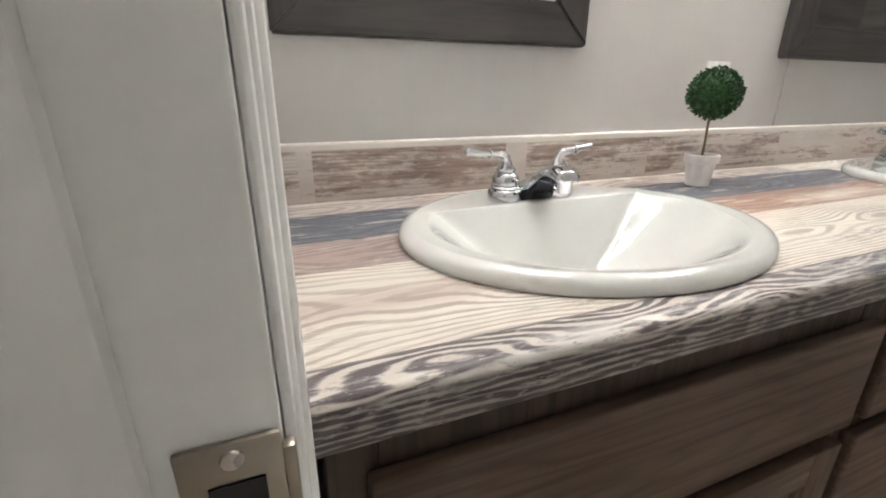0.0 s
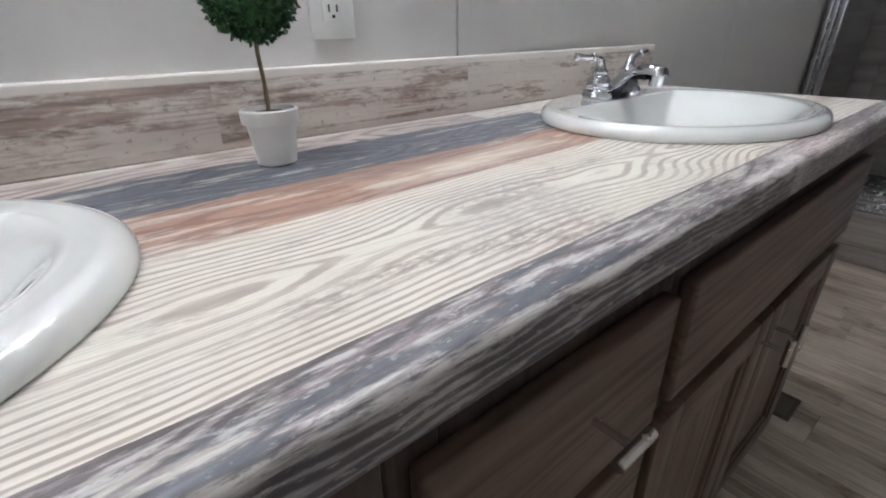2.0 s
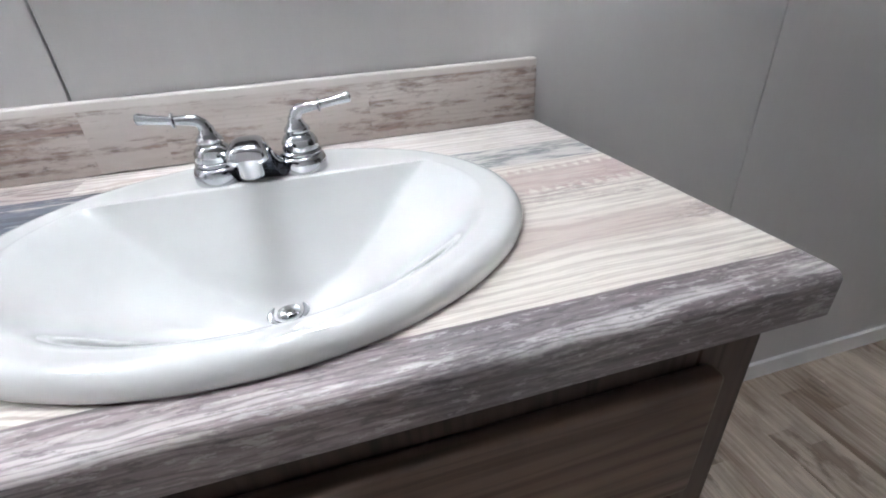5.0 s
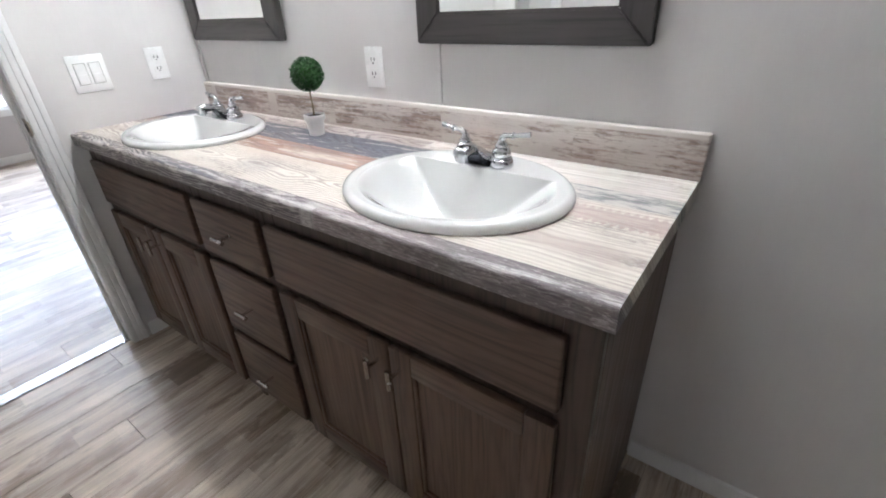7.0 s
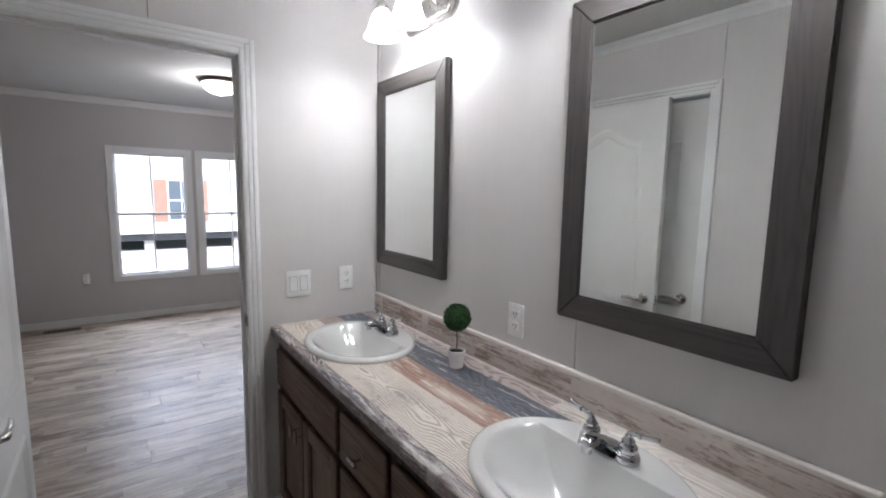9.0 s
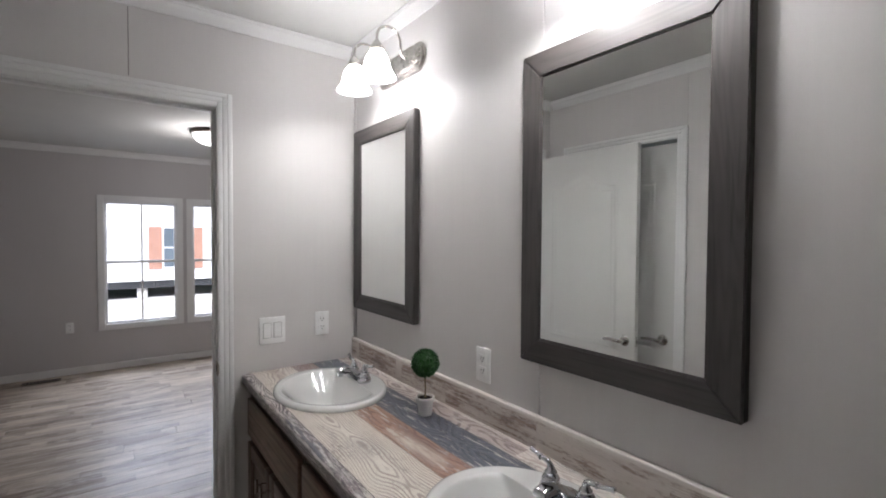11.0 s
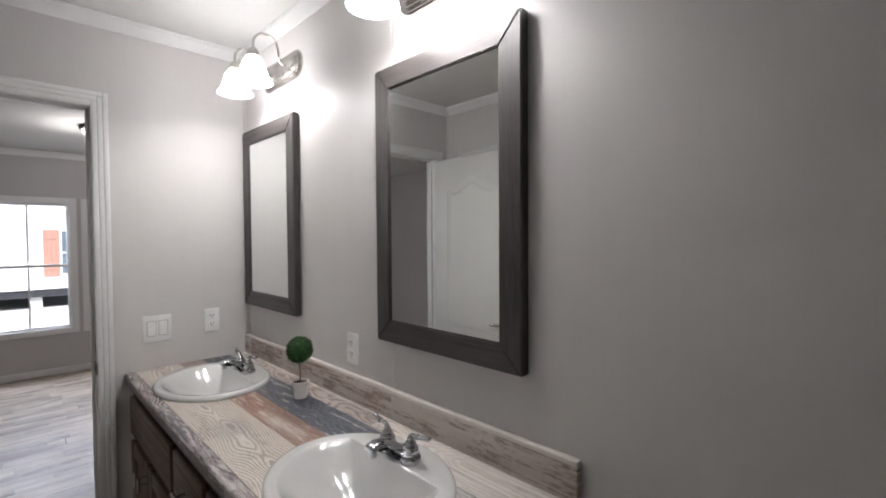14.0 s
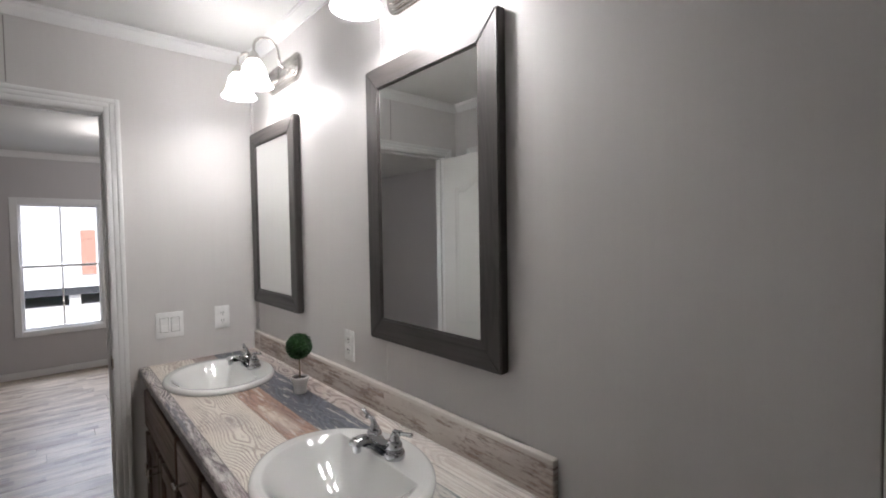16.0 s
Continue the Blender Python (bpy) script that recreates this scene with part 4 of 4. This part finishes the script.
make_outlet("wall_outlet", pose(.993, 0, 1.068))
make_outlet("wall_outlet", pose(0, -.178, 1.070, 0, 0, 90))
make_outlet("wall_outlet", pose(BX, -1.385, .50, 0, 0, 90))
sw = thing("light_switch", "white double rocker light switch plate", "switch", (0, -.411, 1.062), turn=90)
part("plate", boxes((-.058, .058, -.006, -.0003, -.060, .060), bevel=.0025), PLASTIC, sw, "", 35)
for s in (-1, 1):
    part("gap", boxes((s * .023 - .0182, s * .023 + .0182, -.0063, -.0058, -.0347, .0347)), SUBFLOOR_LINE, sw)
    part("rocker", boxes((s * .023 - .0165, s * .023 + .0165, -.0085, -.0055, -.033, .033), bevel=.001), PLASTIC, sw)
    part("rocker_lower", boxes((s * .023 - .0145, s * .023 + .0145, -.0105, -.0084, -.031, -.002), bevel=.001), PLASTIC, sw)

# ---------------------------------------------------------------- potted topiary
plant = thing("potted_topiary", "small artificial boxwood ball in a white pot", "plant", (.836, -.130, H))
part("pot", lathe([(0, .0), (.0205, .0), (.0225, .0015), (.0275, .046), (.0310, .047), (.0320, .049), (.0325, .0615), (.0310, .063), (.0285, .063), (.0275, .056), (0, .0555)], 36), POT, plant, "white ceramic pot", 40)
soil = lathe([(.0276, .056), (.02, .0585), (.01, .0595), (0, .060)], 28)
part("soil", soil, SOIL, plant, "dark soil")
part("stem", sweep([(0, 0, .057), (.0008, .0006, .09), (-.001, 0, .12), (0, 0, .145)], [.0028, .0024, .0024, .003], 8), STEM, plant, "thin woody stem", 60)


def crown_mesh(radius, count):
    rng = random.Random(4)
    b = bmesh.new()
    bmesh.ops.create_icosphere(b, subdivisions=2, radius=radius * .86)
    for k in range(count):
        zz = 1 - 2 * (k + .5) / count
        a = k * 2.39996
        rr = math.sqrt(1 - zz * zz)
        d = Vector((rr * math.cos(a), rr * math.sin(a), zz))
        d = (d + Vector([rng.uniform(-.08, .08) for q in range(3)])).normalized()
        p = d * radius * rng.uniform(.82, 1.03)
        up = (d + Vector([rng.uniform(-.9, .9) for q in range(3)])).normalized()
        side = up.cross(Vector([rng.uniform(-1, 1) for q in range(3)])).normalized()
        nrm = up.cross(side)
        L, W = rng.uniform(.0045, .0075), rng.uniform(.0018, .0028)
        v = [b.verts.new(q) for q in (p, p + up * L * .5 + side * W + nrm * .0006, p + up * L, p + up * L * .5 - side * W + nrm * .0006)]
        b.faces.new((v[0], v[1], v[2]))
        b.faces.new((v[0], v[2], v[3]))
    return b


crown_b = crown_mesh(.0455, 2600)
bmesh.ops.translate(crown_b, verts=crown_b.verts, vec=(0, 0, .178))
part("foliage_ball", crown_b, LEAF, plant, "dense clipped green leaves")


# ---------------------------------------------------------------- doors
def make_door(name, m, w, lever_both, label):
    """A moulded two-panel door: arched upper panel, plain lower one; hinge edge at x = 0, seen face towards +y."""
    hgt, th = 2.008, .035
    d = thing(name, label, "door")
    d.matrix_basis = m
    part("leaf", boxes((0, w, -th, 0, .012, hgt), bevel=.0015), DOORW, d, "", 30)

    def moulding(face, outline, depth, wide):
        bm = bmesh.new()
        k = len(outline)
        cx = sum(p[0] for p in outline) / k
        cz = sum(p[1] for p in outline) / k
        rings = []
        for inset, h in ((0, .0002), (wide * .3, depth), (wide * .55, depth * .45), (wide * .8, depth * .9), (wide * 1.2, .0002)):
            row = []
            for (px, pz) in outline:
                sx = (abs(px - cx) - inset) * math.copysign(1, px - cx)
                sz = pz + (inset if pz < cz else -inset)
                row.append(bm.verts.new((cx + sx, face * h if face > 0 else -th - h, sz)))
            rings.append(row)
        for p, q in zip(rings, rings[1:]):
            for i in range(k):
                j = (i + 1) % k
                bm.faces.new((p[i], p[j], q[j], q[i]))
        bmesh.ops.recalc_face_normals(bm, faces=bm.faces)
        part("panel_moulding", bm, DOORW, d, "", 50)
    x0, x1 = .115, w - .115
    arch = [(x0, .86), (x1, .86), (x1, 1.80)]
    for i in range(1, 24):
        u = i / 24
        hump = .5 - .5 * math.cos(2 * math.pi * min(1, max(0, (u - .08) / .84)))
        arch.append((x1 + (x0 - x1) * u, 1.80 + .075 * hump))
    arch.append((x0, 1.80))
    low = [(x0, .17), (x1, .17), (x1, .70), (x0, .70)]
    for face in (1, -1):
        moulding(face, arch, .007, .035)
        moulding(face, low, .007, .035)
    for face in (1, -1) if lever_both else (1,):
        y = 0 if face > 0 else -th
        r = part("rose", lathe([(0, .009), (.018, .009), (.027, .006), (.031, .0), (.031, -.0003), (0, -.0003)], 28, None, pose(w - .062, y + face * .0004, .92, -90 * face)), NICKEL, d, "satin nickel rose", 40)
        yy = y + face * .045
        part("lever", sweep([(w - .062, y + face * .008, .92), (w - .062, yy - face * .008, .92), (w - .067, yy, .92), (w - .085, yy + face * .003, .923), (w - .125, yy + face * .002, .924), (w - .165, yy - face * .004, .918), (w - .172, yy - face * .006, .917)],
                            [.010, .010, .0105, .0095, .0085, .0075, .004], 14, [(1, 1)] * 3 + [(.7, 1.15)] * 4), NICKEL, r, "satin nickel lever", 60)
    part("latch", boxes((w - .0005, w + .0012, -.024, -.011, .892, .948), bevel=.0004), NICKEL, d, "latch face plate")
    part("latch_bolt", boxes((w + .0013, w + .008, -.022, -.013, .912, .928), bevel=.0015), NICKEL, d)
    return d


leaf = make_door("bathroom_door", pose(.050, -1.352, 0, 0, 0, 0.5), .707, True, "white moulded two-panel door standing wide open")
for hz in (.2, 1.02, 1.82):
    part("hinge", sweep([(-.006, -.039, hz - .045), (-.006, -.039, hz + .045)], .006, 12), NICKEL, leaf, "nickel hinge", 50)
make_door("closet_door", pose(.193, YB - .012, 0, 0, 0, 0), .684, False, "white moulded two-panel door, closed")


# ---------------------------------------------------------------- shower
CURB = .243
structure("shower_curb", boxes((XS, XS + .11, YB, -.0005, 0, CURB), bevel=.002), GROUT, "tiled curb of the shower")
curb = bpy.data.objects["shower_curb"]


def tile_mesh(w, h, t=.008):
    return mesh_of("tile", boxes((-t, 0, -w / 2 + .0015, w / 2 - .0015, -h / 2 + .0015, h / 2 - .0015), bevel=.0012, seg=1), TILE)


def lay_tiles(parent, x, y0, y1, z0, z1, w, h, shift):
    row = 0
    z = z0
    cache = {}
    while z < z1 - .01:
        hh = min(h, z1 - z)
        y = y0 - (row * shift) % w
        while y < y1 - .01:
            a, b = max(y, y0), min(y + w, y1)
            if b - a > .02:
                key = (round(b - a, 3), round(hh, 3))
                if key not in cache:
                    cache[key] = tile_mesh(*key)
                o = new("tile", cache[key])
                o.parent = parent
                o.location = (x, (a + b) / 2, z + hh / 2)
            y += w
        z += hh
        row += 1


lay_tiles(curb, XS - .0002, YB + .002, -.002, .078, CURB, .62, .21, .3)
lay_tiles(curb, XS - .0080, YB + .002, -.014, .001, .078, .31, .077, .15)
back = structure("wall_shower", boxes((4.25, 4.35, YB, 0, 0, ZC)), GROUT, "wood-look tiled shower wall")
lay_tiles(back, 4.2498, YB + .002, -.002, .21, 2.3, .6, .2, .2)
for nm, y, sgn in (("wall_shower_side", -.012, -1), ("wall_shower_side_south", YB + .012, 1)):
    y0, y1 = sorted((y, y - sgn * .0115))
    structure(nm, boxes((XS + .112, 4.2499, y0, y1, 0, ZC)), tile("side_tile_" + nm, (.18, .155, .14), (.38, .335, .30)), "dark tiled shower wall")
structure("shower_floor", boxes((XS + .1105, 4.2499, YB + .013, -.013, .0, .2)), GROUT, "mortar bed of the shower floor")


def pebbles():
    rng = random.Random(8)
    bm = bmesh.new()
    y = YB + .04
    base = bmesh.new()
    bmesh.ops.create_icosphere(base, subdivisions=1, radius=1)
    me = bpy.data.meshes.new("p")
    base.to_mesh(me)
    base.free()
    co = [v.co.copy() for v in me.vertices]
    fs = [tuple(p.vertices) for p in me.polygons]
    bpy.data.meshes.remove(me)
    vs, faces = [], []
    while y < -.04:
        x = XS + .14
        while x < 4.22:
            a = rng.uniform(.014, .024)
            b = a * rng.uniform(.6, .9)
            ang = rng.uniform(0, math.pi)
            ox, oy = x + rng.uniform(-.006, .006), y + rng.uniform(-.006, .006)
            k = len(vs)
            for c in co:
                px, py = c.x * a, c.y * b
                vs.append((ox + px * math.cos(ang) - py * math.sin(ang), oy + px * math.sin(ang) + py * math.cos(ang), .2 + c.z * .006))
            faces += [tuple(i + k for i in f) for f in fs]
            x += .043
        y += .036
    me = bpy.data.meshes.new("pebbles")
    me.from_pydata(vs, [], faces)
    me.materials.append(PEBBLE)
    me.shade_smooth()
    return me


tagged(new("pebble_floor", pebbles()), "mixed river pebbles set in the shower floor", "pebbles", kind="stuff")

sd = thing("shower_door", "framed sliding glass shower door in bright aluminium", "shower door", (XS, 0, CURB))
X0, X1 = .012, .072
part("bottom_track", boxes((X0 - .008, X1, YB + .002, -.002, .0005, .026), (X0, X1 - .004, YB + .002, -.002, .0262, .044), (X0 + .008, X0 + .016, YB + .002, -.002, .0442, .064), bevel=.003), ALU, sd, "aluminium bottom track", 35)
part("top_track", boxes((X0, X1, YB + .002, -.002, 1.62, 1.675), bevel=.003), ALU, sd, "aluminium header", 35)
part("wall_jamb", boxes((X0 - .004, X1, -.030, -.0135, .0445, 1.6195), (X0 + .012, X0 + .034, -.048, -.0302, .0645, 1.6195), bevel=.003), ALU, sd, "aluminium wall jamb", 35)
part("wall_jamb", boxes((X0 - .004, X1, YB + .0135, YB + .030, .0445, 1.6195), bevel=.003), ALU, sd, "aluminium wall jamb", 35)
for x, a, b in ((.030, -.79, -.052), (.056, YB + .035, -.72)):
    p = part("door_panel", boxes((x, x + .014, a, a + .026, .066, 1.615), (x, x + .014, b - .022, b, .066, 1.615), (x, x + .014, a + .026, b - .022, .066, .091), (x, x + .014, a + .026, b - .022, 1.585, 1.615), bevel=.002), ALU, sd, "aluminium framed glass panel", 35)
    pane = part("glass_pane", boxes((x + .004, x + .009, a + .024, b - .020, .089, 1.587)), SHOWER_GLASS, p, "clear greyish glass")
    pane.visible_shadow = False
part("towel_bar", sweep([(.020, -.70, .95), (-.02, -.70, .95), (-.02, -.16, .95), (.020, -.16, .95)], .007, 10), CHROME, sd)


# ---------------------------------------------------------------- floor registers
def register(x0, x1, y0, y1, label):
    r = thing("floor_register", label, "floor vent", ((x0 + x1) / 2, (y0 + y1) / 2, .0))
    hw, hd = (x1 - x0) / 2, (y1 - y0) / 2
    part("frame", boxes((-hw, hw, -hd, -hd + .014, .0005, .006), (-hw, hw, hd - .014, hd, .0005, .006), (-hw, -hw + .014, -hd + .014, hd - .014, .0005, .006), (hw - .014, hw, -hd + .014, hd - .014, .0005, .006), bevel=.0015), BRONZE, r)
    part("backing", boxes((-hw + .014, hw - .014, -hd + .014, hd - .014, .0003, .001)), SLOT, r)
    lx = hw > hd
    k = 10
    for i in range(k):
        if lx:
            c = -hw + .014 + (2 * hw - .028) * (i + .5) / k
            rows = (c - .0045, c + .0045, -hd + .0142, hd - .0142, .0012, .0052)
        else:
            c = -hd + .014 + (2 * hd - .028) * (i + .5) / k
            rows = (-hw + .0142, hw - .0142, c - .0045, c + .0045, .0012, .0052)
        part("slat", boxes(rows), VENT, r)
    return r


register(1.990, 2.110, -.550, -.462, "dark bronze floor register beside the vanity")
register(BX + .10, BX + .20, -1.75, -1.45, "dark floor register under the bedroom wall")

# ---------------------------------------------------------------- bedroom ceiling
dome = thing("ceiling_light", "lit flush dome ceiling light with a bronze rim", "ceiling light", (-2.38, -.28, ZC))
part("rim", lathe([(0, -.0005), (.165, -.0005), (.170, -.008), (.166, -.028), (.155, -.034), (.15, -.030), (0, -.028)], 40), BRONZE, dome, "", 40)
part("dome_glass", lathe([(.150, -.0345), (.142, -.060), (.118, -.088), (.08, -.108), (.035, -.118), (0, -.120)], 40), DOME, dome, "lit frosted glass dome", 60)
part("finial", lathe([(0, -.1205), (.008, -.1205), (.010, -.126), (.006, -.133), (0, -.136)], 16), BRONZE, dome, "", 60)
cv = thing("ceiling_vent", "white metal ceiling air vent", "air vent", (-1.6, -.87, ZC))
part("frame", boxes((-.055, .055, -.21, -.19, -.012, -.0005), (-.055, .055, .19, .21, -.012, -.0005), (-.055, -.04, -.19, .19, -.012, -.0005), (.04, .055, -.19, .19, -.012, -.0005), bevel=.002), TRIM, cv)
for i in range(5):
    part("slat", boxes((-.035 + .0175 * i - .005, -.035 + .0175 * i + .005, -.19, .19, -.010, -.002)), TRIM, cv)

# ---------------------------------------------------------------- outdoors
GZ = -.75
structure("ground", boxes((-400, BX - .3, -400, 400, GZ - .2, GZ)), CONCRETE, "pale concrete yard")
tagged(part("lawn_strip", boxes((-11.2, -8.2, 1.0, 9, GZ, GZ + .02)), GRASS), "strip of mown grass by the yard", "grass", kind="stuff")
HX = -13.0
house = thing("house", "white-sided mobile home on piers across the yard", "house", (HX, 0, GZ))
HZ0 = .95
part("wall", boxes((-4.5, 0, -9, 10, HZ0, HZ0 + 3.0)), SIDING, house, "white lap siding")
for i in range(20):
    part("siding_board", boxes((.0005, .014, -9, 10, HZ0 + .02 + .15 * i, HZ0 + .163 + .15 * i), bevel=.004, seg=1), SIDING, house)
part("roof", boxes((-4.8, .35, -9.2, 10.2, HZ0 + 3.0, HZ0 + 3.12)), ROOF, house)
part("pad", boxes((-5, 1.1, -9.4, 10.4, 0, .46), bevel=.03), CONCRETE, house, "pale raised concrete pad")
part("chassis", boxes((-4.2, -.05, -8.9, 9.9, HZ0 - .20, HZ0 - .001)), DARKSTEEL, house, "dark steel chassis beam")
for i in range(10):
    y = -8.5 + 1.16 * i
    part("pier", boxes((-.5, -.15, y - .12, y + .12, .4605, HZ0 - .202)), CONCRETE, house, "pale pier block")
for wy in (-4.2, .14):
    wn = part("window", boxes((.015, .05, wy - .04, wy, 1.30, 2.48), (.015, .05, wy + .62, wy + .66, 1.30, 2.48), (.015, .05, wy, wy + .62, 2.44, 2.48), (.015, .05, wy, wy + .62, 1.30, 1.34)), TRIM, house, "white framed window")
    part("pane", boxes((.016, .022, wy, wy + .62, 1.34, 2.44)), BLUEGLASS, wn)
    part("muntin", boxes((.023, .035, wy + .30, wy + .325, 1.34, 2.44), (.023, .035, wy, wy + .62, 1.87, 1.91)), TRIM, wn)
    for sy in (wy - .36, wy + .68):
        s = part("shutter", boxes(*[(.015, .04, sy + .105 * k, sy + .102 + .105 * k, 1.28, 2.48) for k in range(3)]), SHUTTER, house, "red-brown board shutter")
        part("batten", boxes((.0405, .055, sy + .01, sy + .30, 1.44, 1.52), (.0405, .055, sy + .01, sy + .30, 2.24, 2.32)), SHUTTER, s)

# ---------------------------------------------------------------- floor of vinyl planks
fl = structure("floor", boxes((BX - .1, 4.3, BY0 - .1, BY1 + .1, -.12, -.006)), SUBFLOOR, "wood-look vinyl plank floor")


def lay_planks(x0, x1, y0, y1, w, length, seed):
    rng = random.Random(seed)
    cache = {}
    x = x0
    while x < x1 - .004:
        ww = min(w, x1 - x)
        y = y0 - rng.uniform(0, length)
        while y < y1:
            a, b = max(y, y0), min(y + length, y1)
            if b - a > .01:
                key = (round(ww, 3), round(b - a, 3))
                if key not in cache:
                    g = .0006
                    bm = boxes((-key[0] / 2 + g, key[0] / 2 - g, -key[1] / 2 + g, key[1] / 2 - g, -.006, 0), bevel=.0008, seg=1)
                    cache[key] = mesh_of("plank", bm, PLANK)
                o = new("plank", cache[key])
                o.parent = fl
                o.location = (x + ww / 2, (a + b) / 2, 0)
            y += length
        x += ww


lay_planks(-.035, XS, YB, 0, .152, .92, 1)
lay_planks(BX, -.105, BY0, BY1, .152, 1.22, 2)
structure("threshold", boxes((-.104, -.036, D0, D1, -.005, .005), bevel=.003), ALU, "metal threshold strip between the floors")
